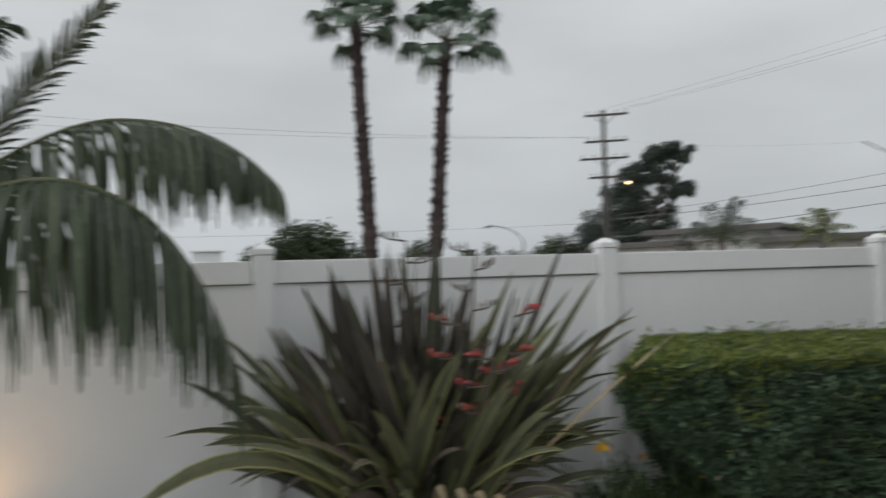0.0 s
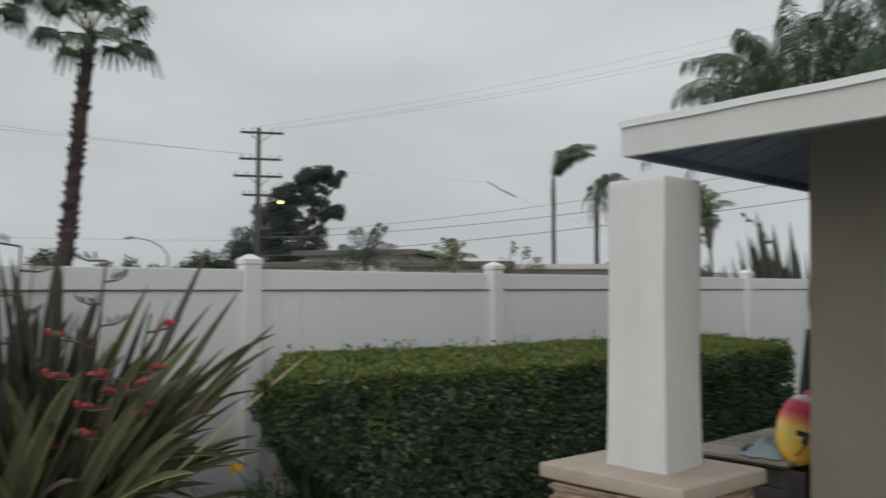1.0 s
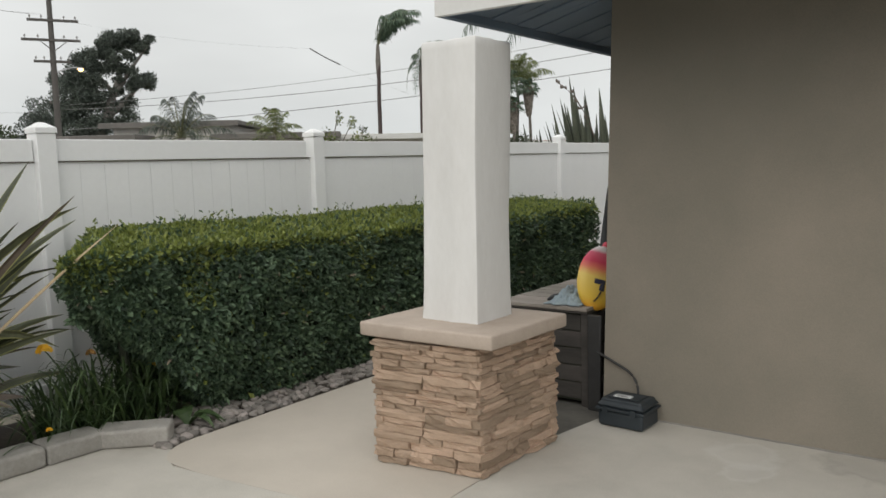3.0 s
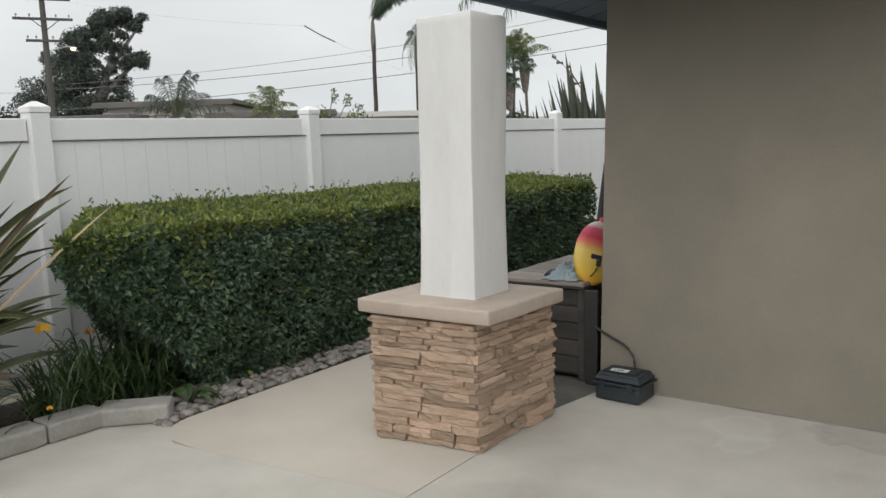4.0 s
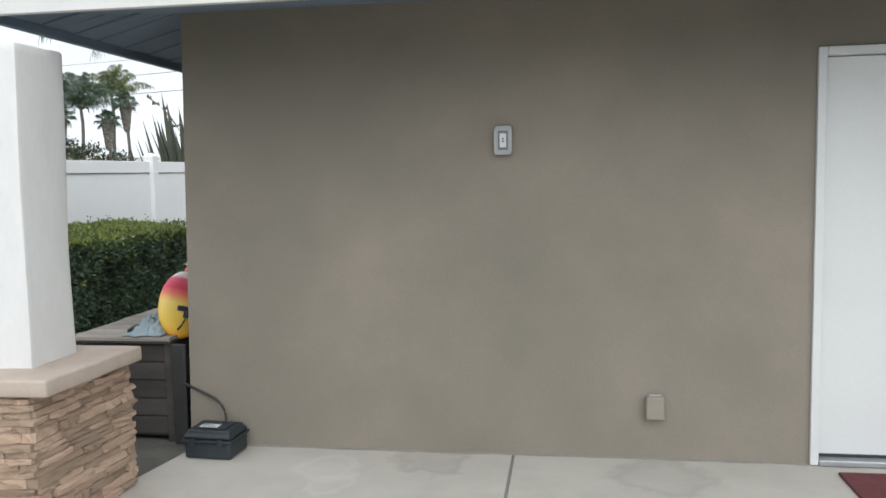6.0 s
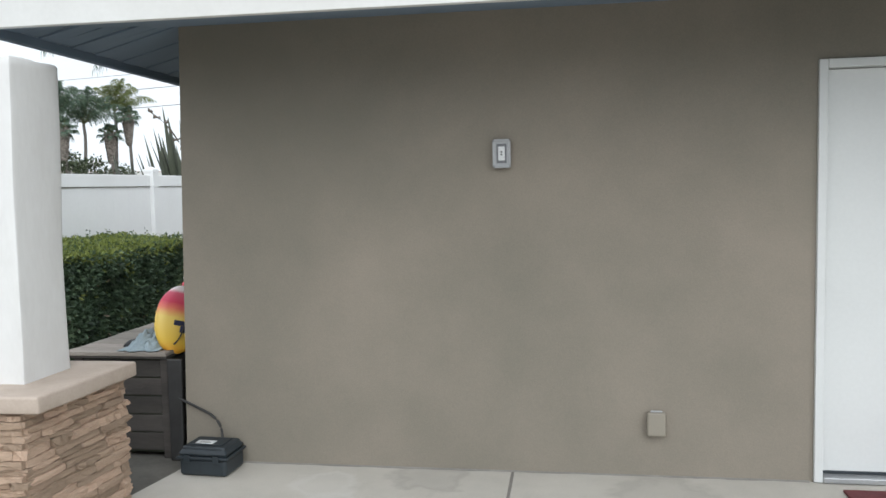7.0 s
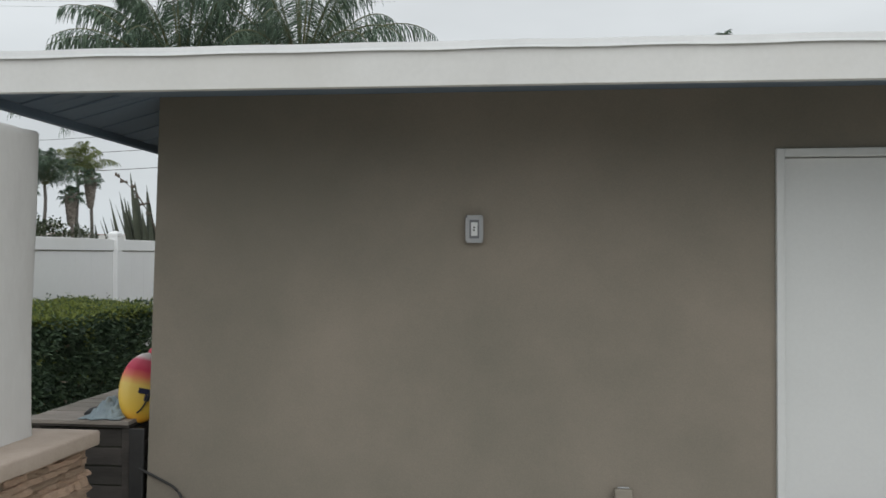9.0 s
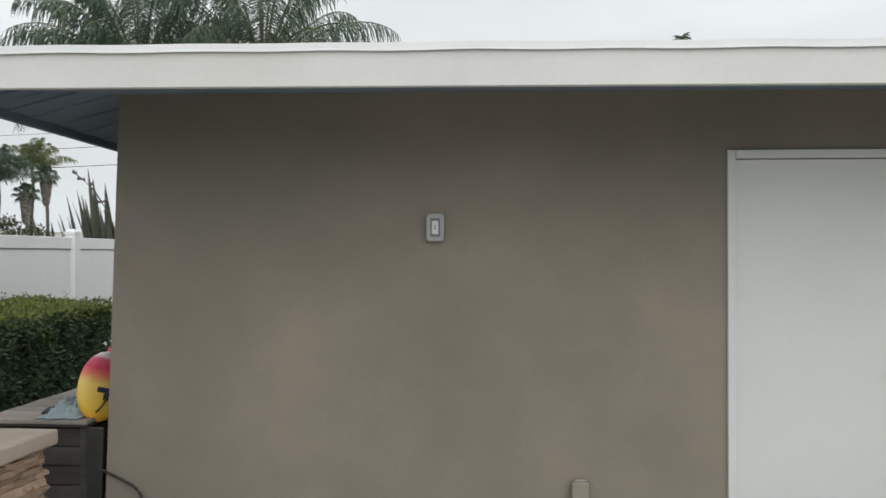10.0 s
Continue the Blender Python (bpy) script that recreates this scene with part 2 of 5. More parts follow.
M_INSUL = mat("grey_insulator", (0.2, 0.2, 0.2), (0.32, 0.31, 0.30), 5, 50, 0.4)
M_GALV = mat("galvanised_steel", (0.34, 0.35, 0.36), (0.46, 0.47, 0.48), 4, 60, 0.45, 0.0005, metal=0.6)
M_HOUSE1 = mat("pale_house_wall", (0.60, 0.58, 0.55), (0.70, 0.68, 0.65), 0.7, 12, 0.9, 0.004)
M_ROOFING = mat("grey_roofing", (0.10, 0.095, 0.09), (0.19, 0.18, 0.165), 1, 14, 0.95, 0.01)
M_ROOFPALE = mat("pale_roofing", (0.36, 0.34, 0.31), (0.46, 0.44, 0.40), 1, 14, 0.9, 0.01)
M_TILE_ROOF = mat("terracotta_roofing", (0.22, 0.12, 0.09), (0.34, 0.20, 0.15), 2, 14, 0.95, 0.01)
M_GLASS_DARK = mat("dark_window_glass", (0.03, 0.035, 0.04), (0.05, 0.055, 0.06), 1, 5, 0.08)
M_WOOD_DARK = mat("weathered_dark_wood", (0.026, 0.024, 0.022), (0.078, 0.070, 0.063), 4, 60, 0.85, 0.004, vary=0.35, stretch=(0.25, 1, 1.5))
M_WOOD_GREY = mat("grey_weathered_wood", (0.17, 0.15, 0.13), (0.31, 0.28, 0.245), 4, 60, 0.85, 0.004, vary=0.25, stretch=(0.25, 1, 1.5))
M_BLACK = mat("black_plastic", (0.014, 0.020, 0.025), (0.026, 0.035, 0.042), 6, 90, 0.45, 0.0008)
M_RUBBER = mat("black_cable", (0.018, 0.018, 0.018), (0.04, 0.04, 0.04), 6, 90, 0.6)
M_LABEL = mat("white_label", (0.55, 0.56, 0.56), (0.66, 0.67, 0.67), 20, 90, 0.6)
M_RECESS = mat("dark_grey_recess", (0.13, 0.135, 0.145), (0.17, 0.175, 0.185), 8, 120, 0.6, 0.0006)
M_GREYBOX = mat("grey_cast_metal", (0.33, 0.338, 0.348), (0.41, 0.418, 0.428), 8, 120, 0.5, 0.0006)
M_SWITCHPLATE = mat("white_switch_plastic", (0.62, 0.63, 0.63), (0.70, 0.71, 0.71), 8, 90, 0.4)
M_DARKBAR = mat("dark_print", (0.03, 0.03, 0.03), (0.05, 0.05, 0.05), 8, 90, 0.6)
M_CLOTH = mat("blue_grey_cloth", (0.20, 0.255, 0.285), (0.34, 0.41, 0.44), 9, 120, 0.95, 0.004)


def board_material():
    """Foam printed from orange through yellow to pink-red and white, along the board's height."""
    m = bpy.data.materials.new("faded_foam_print")
    m.use_nodes = True
    n, l = m.node_tree.nodes, m.node_tree.links
    tc, sp, rp, nz = n.new("ShaderNodeTexCoord"), n.new("ShaderNodeSeparateXYZ"), n.new("ShaderNodeValToRGB"), n.new("ShaderNodeTexNoise")
    nz.inputs["Scale"].default_value = 18
    l.new(tc.outputs["Object"], sp.inputs[0])
    l.new(tc.outputs["Object"], nz.inputs["Vector"])
    ad = n.new("ShaderNodeMath")
    ad.operation = "MULTIPLY_ADD"
    l.new(nz.outputs["Fac"], ad.inputs[0])
    ad.inputs[1].default_value = 0.02
    l.new(sp.outputs["Z"], ad.inputs[2])
    sc = n.new("ShaderNodeMath")
    sc.operation = "MULTIPLY"
    sc.inputs[1].default_value = 2.5
    l.new(ad.outputs[0], sc.inputs[0])
    l.new(sc.outputs[0], rp.inputs[0])
    e = rp.color_ramp.elements
    e[0].position, e[0].color = 0.05, (0.75, 0.36, 0.03, 1)
    e[1].position, e[1].color = 0.97, (0.72, 0.66, 0.66, 1)
    for q, c in ((0.2, (0.78, 0.52, 0.07, 1)), (0.55, (0.80, 0.60, 0.16, 1)), (0.68, (0.74, 0.20, 0.13, 1)), (0.78, (0.62, 0.06, 0.12, 1)), (0.92, (0.66, 0.13, 0.20, 1))):
        k = e.new(q)
        k.color = c
    l.new(rp.outputs[0], n["Principled BSDF"].inputs["Base Color"])
    n["Principled BSDF"].inputs["Roughness"].default_value = 0.5
    return m


M_BOARD_R = mat("red_foam", (0.62, 0.05, 0.10), (0.72, 0.11, 0.14), 5, 60, 0.55, 0.001)
M_NAVY = mat("navy_print", (0.02, 0.025, 0.06), (0.04, 0.045, 0.09), 5, 60, 0.55)
M_MAT = mat("dark_red_doormat", (0.085, 0.020, 0.022), (0.14, 0.035, 0.036), 12, 150, 0.98, 0.006)
M_RIM = mat("dark_grey_fabric", (0.035, 0.037, 0.040), (0.065, 0.068, 0.072), 8, 120, 0.9, 0.004)
M_LAMP = glow("sodium_lamp_glow", (1.0, 0.66, 0.26), 4.5)
M_PATHLAMP = glow("warm_spot_glow", (1.0, 0.62, 0.25), 6.0)


# ---- mesh helpers ----
class Build:
    """Collects vertices and faces of one part; faces carry a material slot."""

    def __init__(self):
        self.v, self.f, self.s = [], [], []

    def face(self, pts, slot=0):
        k = len(self.v)
        self.v.extend(tuple(p) for p in pts)
        self.f.append(tuple(range(k, k + len(pts))))
        self.s.append(slot)

    def grid(self, rows, slot=0, closed=False):
        """rows: lists of points of equal length, skinned; closed joins the ends of each row."""
        k, w = len(self.v), len(rows[0])
        for r in rows:
            self.v.extend(tuple(p) for p in r)
        for i in range(len(rows) - 1):
            for j in range(w if closed else w - 1):
                a, b = k + i * w + j, k + i * w + (j + 1) % w
                self.f.append((a, b, b + w, a + w))
                self.s.append(slot[j] if isinstance(slot, (list, tuple)) else slot)

    def tube(self, pts, radii, seg=7, slot=0):
        pts = [Vector(p) for p in pts]
        rows = []
        for i, p in enumerate(pts):
            d = (pts[min(i + 1, len(pts) - 1)] - pts[max(i - 1, 0)]).normalized()
            u = d.orthogonal().normalized() if abs(d.z) < 0.9 else d.cross(Vector((0, 1, 0))).normalized()
            w = d.cross(u)
            rows.append([p + (u * math.cos(a) + w * math.sin(a)) * radii[i] for a in (2 * math.pi * k / seg for k in range(seg))])
        self.grid(rows, slot, True)
        self.face(rows[0][::-1], slot)
        self.face(rows[-1], slot)

    def block(self, x0, x1, y0, y1, z0, z1, slot=0):
        c = [(x, y, z) for z in (z0, z1) for y in (y0, y1) for x in (x0, x1)]
        for q in ((0, 2, 3, 1), (4, 5, 7, 6), (0, 1, 5, 4), (2, 6, 7, 3), (0, 4, 6, 2), (1, 3, 7, 5)):
            self.face([c[i] for i in q], slot)

    def mesh(self, name, mats, smooth=False):
        me = bpy.data.meshes.new(name)
        me.from_pydata(self.v, [], self.f)
        for m in mats if isinstance(mats, (list, tuple)) else [mats]:
            me.materials.append(m)
        me.polygons.foreach_set("material_index", self.s)
        if smooth:
            me.polygons.foreach_set("use_smooth", [True] * len(self.f))
        me.update()
        return me

    def done(self, name, mats, parent=None, label="", smooth=False):
        ob = new(name, self.mesh(name, mats, smooth))
        if parent:
            ob.parent = parent
        if label:
            tagged(ob, label)
        return ob


def part(name, bm, material, parent=None, label="", smooth=False):
    """Links a bmesh as one mesh object."""
    bmesh.ops.recalc_face_normals(bm, faces=bm.faces[:])
    me = bpy.data.meshes.new(name)
    bm.to_mesh(me)
    bm.free()
    me.materials.append(material)
    if smooth:
        me.polygons.foreach_set("use_smooth", [True] * len(me.polygons))
    ob = new(name, me)
    if parent:
        ob.parent = parent
    if label:
        tagged(ob, label)
    return ob


def bevelled(x0, x1, y0, y1, z0, z1, bev=0.006, seg=2):
    bm = bmesh.new()
    bmesh.ops.create_cube(bm, size=1)
    for v in bm.verts:
        v.co = Vector((x0 + (v.co.x + 0.5) * (x1 - x0), y0 + (v.co.y + 0.5) * (y1 - y0), z0 + (v.co.z + 0.5) * (z1 - z0)))
    if bev:
        bmesh.ops.bevel(bm, geom=bm.edges[:], offset=bev, segments=seg, affect="EDGES", profile=0.5)
    return bm


def prism(outline, z0, z1, bev=0.0):
    """An upright prism over a plan outline (anticlockwise)."""
    bm = bmesh.new()
    low = [bm.verts.new((x, y, z0)) for x, y in outline]
    top = [bm.verts.new((x, y, z1)) for x, y in outline]
    n = len(outline)
    bm.faces.new(low[::-1])
    lid = bm.faces.new(top)
    for i in range(n):
        bm.faces.new((low[i], low[(i + 1) % n], top[(i + 1) % n], top[i]))
    if bev:
        bmesh.ops.bevel(bm, geom=list(lid.edges), offset=bev, segments=2, affect="EDGES", profile=0.5)
    return bm


def thing(name, label, category, at=(0, 0, 0), group="", kind=""):
    ob = new(name)
    ob.empty_display_size = 0.1
    ob.location = at
    return tagged(ob, label, category, group, kind)


def rnd(a, b):
    return random.uniform(a, b)


def arc(p0, p1, p2, n):
    """Points of a quadratic curve."""
    p0, p1, p2 = Vector(p0), Vector(p1), Vector(p2)
    return [p0 * (1 - t) ** 2 + p1 * 2 * t * (1 - t) + p2 * t * t for t in (i / n for i in range(n + 1))]


def wire(name, a, b, sag, r, label):
    a, b = Vector(a), Vector(b)
    pts = [a.lerp(b, t) - Vector((0, 0, sag * 4 * t * (1 - t))) for t in (i / 24 for i in range(25))]
    bd = Build()
    bd.tube(pts, [r] * 25, 5)
    return tagged(bd.done(name, M_WIRE), label, "wire", "overhead wires")


# ---- ground and paving ----
bd = Build()
bd.grid([[(x, y, -0.06) for x in (-900, -60, -4.9, 6, 60, 900)] for y in (-900, -60, -6, 14, 60, 900)])
tagged(bd.done("ground", M_GROUND), "dry bare ground of the yard and neighbourhood", "ground", kind="structure")

bed = prism([(-4.78, -6), (-3.90, -6), (-3.90, 2.40), (-3.36, 2.70), (-3.50, 3.0), (-3.53, 10.4), (-4.78, 10.4)], -0.058, -0.012)
bmesh.ops.subdivide_edges(bed, edges=bed.edges[:], cuts=3, use_grid_fill=True)
tagged(part("planting_bed", bed, M_SOIL), "dark soil bed between the kerb and the fence", "soil bed", kind="structure")


def seam_y(x):
    return 2.66 + 0.17 * max(0.0, min(1.0, (x + 3.25) / 1.45)) ** 1.3


paving = thing("pavement", "pale concrete patio and walkway slabs with joints", "pavement", kind="structure")
tip = [(-3.25 - 0.27 * math.sin(a), 2.98 - 0.31 * math.cos(a)) for a in (radians(k) for k in range(90, 0, -10))]
walk_out = [(x, seam_y(x) + 0.0003) for x in (-3.1, -2.9, -2.6, -2.3, -2.05, -1.802)]
walk_out = walk_out + [(-1.802, 4.11), (-2.62, 4.13), (-2.66, 10.4), (-3.52, 10.4)] + tip
part("walkway_slab", prism(walk_out, -0.1, 0.0005, 0.0008), M_WALKSLAB, paving, "warm beige concrete walkway with a rounded end")
front = [(-3.9, -6), (-1.802, -6)] + [(x, seam_y(x) - 0.0003) for x in (-1.802, -2.05, -2.3, -2.6, -2.9, -3.1, -3.25)]
front += tip[::-1][:3] + [(-3.46, 2.79), (-3.59, 2.87), (-3.9, 2.58)]
part("patio_slab", prism(front, -0.1, 0.0, 0.0008), M_SLAB, paving)
part("patio_slab", prism([(-1.798, -6), (0.122, -6), (0.122, 4.655), (-1.70, 4.655), (-1.73, 4.45), (-1.798, 4.1)], -0.1, 0.0, 0.003), M_SLAB, paving)
part("patio_slab", prism([(0.138, -6), (5.0, -6), (5.0, 4.655), (0.138, 4.655)], -0.1, 0.0, 0.003), M_SLAB, paving)
part("joint_filler", prism([(0.122, -6), (0.138, -6), (0.138, 4.65), (0.122, 4.65)], -0.1, -0.004), M_JOINT, paving, "grey joint between slabs")
# concrete strip coloured darker than the slabs, with near-black patches
part("side_pad", prism([(-2.62, 4.13), (-1.80, 4.11), (-1.735, 4.45), (-1.71, 4.66), (-1.71, 7.5), (-2.62, 7.5)], -0.1, -0.022), mat("dark_side_concrete", (0.07, 0.067, 0.058), (0.155, 0.146, 0.128), 5, 70, 0.8, 0.004, c3=(0.035, 0.036, 0.028)), paving, "dark concrete strip beside the house")
# ---- house ----
WALL_Y, WALL_X, LEAN = 4.65, -1.752, 0.029
DOOR_X0, DOOR_X1, DOOR_Z = 1.688, 2.625, 2.092
wall = thing("wall_south", "taupe olive stucco house wall with a door opening", "wall", kind="structure")
bm = prism([(WALL_X, -0.06), (DOOR_X0 - 0.03, -0.06), (DOOR_X0 - 0.03, DOOR_Z + 0.03), (DOOR_X1 + 0.03, DOOR_Z + 0.03), (DOOR_X1 + 0.03, -0.06), (5.0, -0.06), (5.0, 2.438), (WALL_X + LEAN * 2.478, 2.478)], -WALL_Y - 0.18, -WALL_Y)
for v in bm.verts:
    v.co = Vector((v.co.x, -v.co.z, v.co.y))
part("stucco", bm, M_STUCCO, wall)


def battered(bm):
    """Leans the corner of the house inwards with height."""
    for v in bm.verts:
        if v.co.x < WALL_X + 0.01:
            v.co.x += LEAN * v.co.z
    return bm


tagged(part("wall_west", battered(bevelled(WALL_X, WALL_X + 0.26, WALL_Y + 0.18, 11.0, -0.06, 2.36, 0)), M_STUCCO), "taupe stucco side wall of the house", "wall", kind="structure")
tagged(part("wall_north", bevelled(WALL_X + 0.26, 5.0, 10.82, 11.0, -0.06, 2.36, 0), M_STUCCO), "taupe stucco back wall of the house", "wall", kind="structure")
tagged(part("wall_east", bevelled(4.82, 5.0, WALL_Y + 0.18, 10.82, -0.06, 2.36, 0), M_STUCCO), "taupe stucco end wall of the house", "wall", kind="structure")

RX0, RY0, RZ = -2.25, 3.705, 2.293
TILT = -0.006


def tilted(ob):
    """Lets the roof line fall slightly towards +x."""
    for v in ob.data.vertices:
        v.co.z += TILT * (v.co.x - RX0)
    return ob


roof = thing("roof", "low flat roof with white fascia and dark blue-grey soffit", "roof", kind="structure")
tilted(part("front_fascia", bevelled(RX0, 5.6, RY0, RY0 + 0.035, RZ, RZ + 0.160, 0.003), M_WHITE_PAINT, roof, "white painted fascia board"))
tilted(part("side_fascia", bevelled(RX0, RX0 + 0.012, RY0 + 0.036, 11.6, RZ, RZ + 0.160, 0.003), M_WHITE_PAINT, roof, "white painted fascia board"))
tilted(part("sub_fascia", bevelled(RX0 + 0.058, 5.6, RY0 + 0.036, RY0 + 0.056, RZ + 0.003, RZ + 0.045, 0), M_SOFFIT, roof, "dark board behind the fascia"))
tilted(part("sub_fascia", bevelled(RX0 + 0.0125, RX0 + 0.056, RY0 + 0.036, 11.6, RZ - 0.002, RZ + 0.045, 0), M_SOFFIT, roof, "dark board behind the fascia"))
# metal drip edge, slightly wavy along its lip
lip = Build()
rows = []
n_lip = 90
for i in range(n_lip + 1):
    x = RX0 - 0.012 + i / n_lip * 7.85
    w = 0.002 * math.sin(i * 0.9) + 0.004 * noise.noise((x * 1.3, 0, 3))
    rows.append([(x, RY0 - 0.014 - abs(w) * 0.6, RZ + 0.150 + w), (x, RY0 - 0.010, RZ + 0.163), (x, RY0 - 0.004, RZ + 0.188 + w * 0.7), (x, RY0 + 0.03, RZ + 0.194 + w * 0.7), (x, RY0 + 0.20, RZ + 0.191)])
lip.grid(rows)
tilted(lip.done("drip_edge", M_FLASH, roof, "white metal drip edge along the roof"))
lip = Build()
rows = []
for i in range(61):
    y = RY0 + 0.033 + i / 60 * 7.75
    rows.append([(RX0 - 0.013, y, RZ + 0.151), (RX0 - 0.010, y, RZ + 0.163), (RX0 - 0.004, y, RZ + 0.186), (RX0 + 0.03, y, RZ + 0.192), (RX0 + 0.20, y, RZ + 0.1905)])
lip.grid(rows)
lip.done("drip_edge", M_FLASH, roof, "white metal drip edge along the roof")
tilted(part("roof_deck", bevelled(RX0 + 0.04, 5.6, RY0 + 0.04, 11.6, RZ + 0.1895, RZ + 0.1925, 0), M_ROOFPALE, roof))
# soffit boards rise from the fascias to the walls and meet on a hip
SOFFIT_X = WALL_X + LEAN * 2.4


def soffit_z(x, y):
    f = min((x - RX0) / (SOFFIT_X - RX0), (y - RY0) / (WALL_Y - RY0), 1.0)
    return RZ + 0.030 + 0.150 * f


n_board = 0
y = RY0 + 0.058
while y < 7.6:
    y1 = y + 0.127
    dz = 0.005 if n_board % 2 else 0
    if y1 > WALL_Y - 0.004 > y:
        y1 = WALL_Y - 0.004
    if y < WALL_Y - 0.01:
        hip = RX0 + (SOFFIT_X - RX0) * ((y + y1) / 2 - RY0) / (WALL_Y - RY0)
        xs = (RX0 + 0.058, max(hip, RX0 + 0.06), 5.0)
    else:
        xs = (RX0 + 0.058, SOFFIT_X - 0.006)
    sb = Build()
    sb.grid([[(x, y, soffit_z(x, y) - dz), (x, y1, soffit_z(x, y1) - dz), (x, y1, soffit_z(x, y1) + 0.008), (x, y, soffit_z(x, y) + 0.008)] for x in xs], 0, True)
    tilted(sb.done("soffit_board", M_SOFFIT, roof))
    y = y1 + 0.008
    n_board += 1

door = thing("door_1", "closed plain white door in a white frame", "door", kind="structure")
fr = "door_frame"
part(fr, bevelled(DOOR_X0 - 0.03, DOOR_X0 + 0.012, WALL_Y - 0.022, WALL_Y + 0.10, 0.004, DOOR_Z + 0.03, 0.004), M_DOOR, door, "white painted jamb")
part(fr, bevelled(DOOR_X1 - 0.012, DOOR_X1 + 0.03, WALL_Y - 0.022, WALL_Y + 0.10, 0.004, DOOR_Z + 0.03, 0.004), M_DOOR, door, "white painted jamb")
part(fr, bevelled(DOOR_X0 + 0.013, DOOR_X1 - 0.013, WALL_Y - 0.022, WALL_Y + 0.10, DOOR_Z - 0.012, DOOR_Z + 0.03, 0.004), M_DOOR, door, "white painted head jamb")
part("door_leaf", bevelled(DOOR_X0 + 0.016, DOOR_X1 - 0.016, WALL_Y + 0.028, WALL_Y + 0.07, 0.052, DOOR_Z - 0.016, 0.003), M_DOOR, door, "flat white door leaf")
part("sweep", bevelled(DOOR_X0 + 0.016, DOOR_X1 - 0.016, WALL_Y + 0.032, WALL_Y + 0.066, 0.036, 0.051, 0.002), M_BLACK, door, "black rubber door sweep")
part("threshold", bevelled(DOOR_X0 + 0.013, DOOR_X1 - 0.013, WALL_Y - 0.03, WALL_Y + 0.12, 0.003, 0.034, 0.006), M_GALV, door, "pale metal threshold")
knob = Build()
knob.tube([(DOOR_X1 - 0.08, WALL_Y + 0.028, 0.95), (DOOR_X1 - 0.08, WALL_Y - 0.03, 0.95)], [0.012, 0.012], 12)
knob.tube([(DOOR_X1 - 0.08, WALL_Y - 0.0, 0.95), (DOOR_X1 - 0.08, WALL_Y - 0.02, 0.95), (DOOR_X1 - 0.08, WALL_Y - 0.045, 0.95), (DOOR_X1 - 0.08, WALL_Y - 0.055, 0.95)], [0.014, 0.028, 0.028, 0.016], 14)
knob.done("door_handle", M_GALV, door, smooth=True)

# dirt gathered along the foot of the wall
dirt = Build()
rows = []
for i in range(81):
    x = WALL_X + (DOOR_X0 - 0.05 - WALL_X) * i / 80
    w = 0.004 + 0.022 * max(0, noise.noise((x * 3.2, 0, 1)) + 0.2) + 0.008 * max(0, noise.noise((x * 17, 0, 4)))
    rows.append([(x, WALL_Y - 0.0005, 0.007), (x, WALL_Y - w * 0.5, 0.006), (x, WALL_Y - w - 0.002, 0.0006)])
dirt.grid(rows)
tagged(dirt.done("dirt_line", M_JOINT), "thin line of dark dirt along the wall foot", "dirt", kind="structure")

doormat = tagged(part("doormat", bevelled(1.76, 2.5, 3.98, 4.52, 0.001, 0.016, 0.005), M_MAT), "dark red ribbed doormat on the concrete", "doormat")

# ---- vinyl fence ----
FX = -4.79
POSTS = [-6.53, -4.18, -1.82, 0.538, 2.894, 5.291, 7.56, 9.832, 12.1]
fence = thing("fence", "tall white vinyl privacy fence with capped posts", "fence", (FX, 0, 0), kind="structure")
fence.rotation_euler = (0.005, 0, 0)
post_me = cap_me = None
for py in POSTS:
    if post_me is None:
        p_ob = part("post", bevelled(-0.0635, 0.0635, -0.0635, 0.0635, -0.06, 1.778, 0.006), M_VINYL, fence)
        post_me = p_ob.data
        bm = bevelled(-0.070, 0.070, -0.070, 0.070, 1.778, 1.814, 0.003)
        bmesh.ops.create_cone(bm, cap_ends=True, segments=4, radius1=0.095, radius2=0.022, depth=0.034, matrix=Matrix.Translation((0, 0, 1.8315)) @ Matrix.Rotation(radians(45), 4, "Z"))
        c_ob = part("post_cap", bm, M_VINYL, p_ob)
        cap_me = c_ob.data
    else:
        p_ob = new("post", post_me)
        p_ob.parent = fence
        c_ob = new("post_cap", cap_me)
        c_ob.parent = p_ob
    p_ob.location = (0, py, 0)
rail_me = low_me = board_me = None
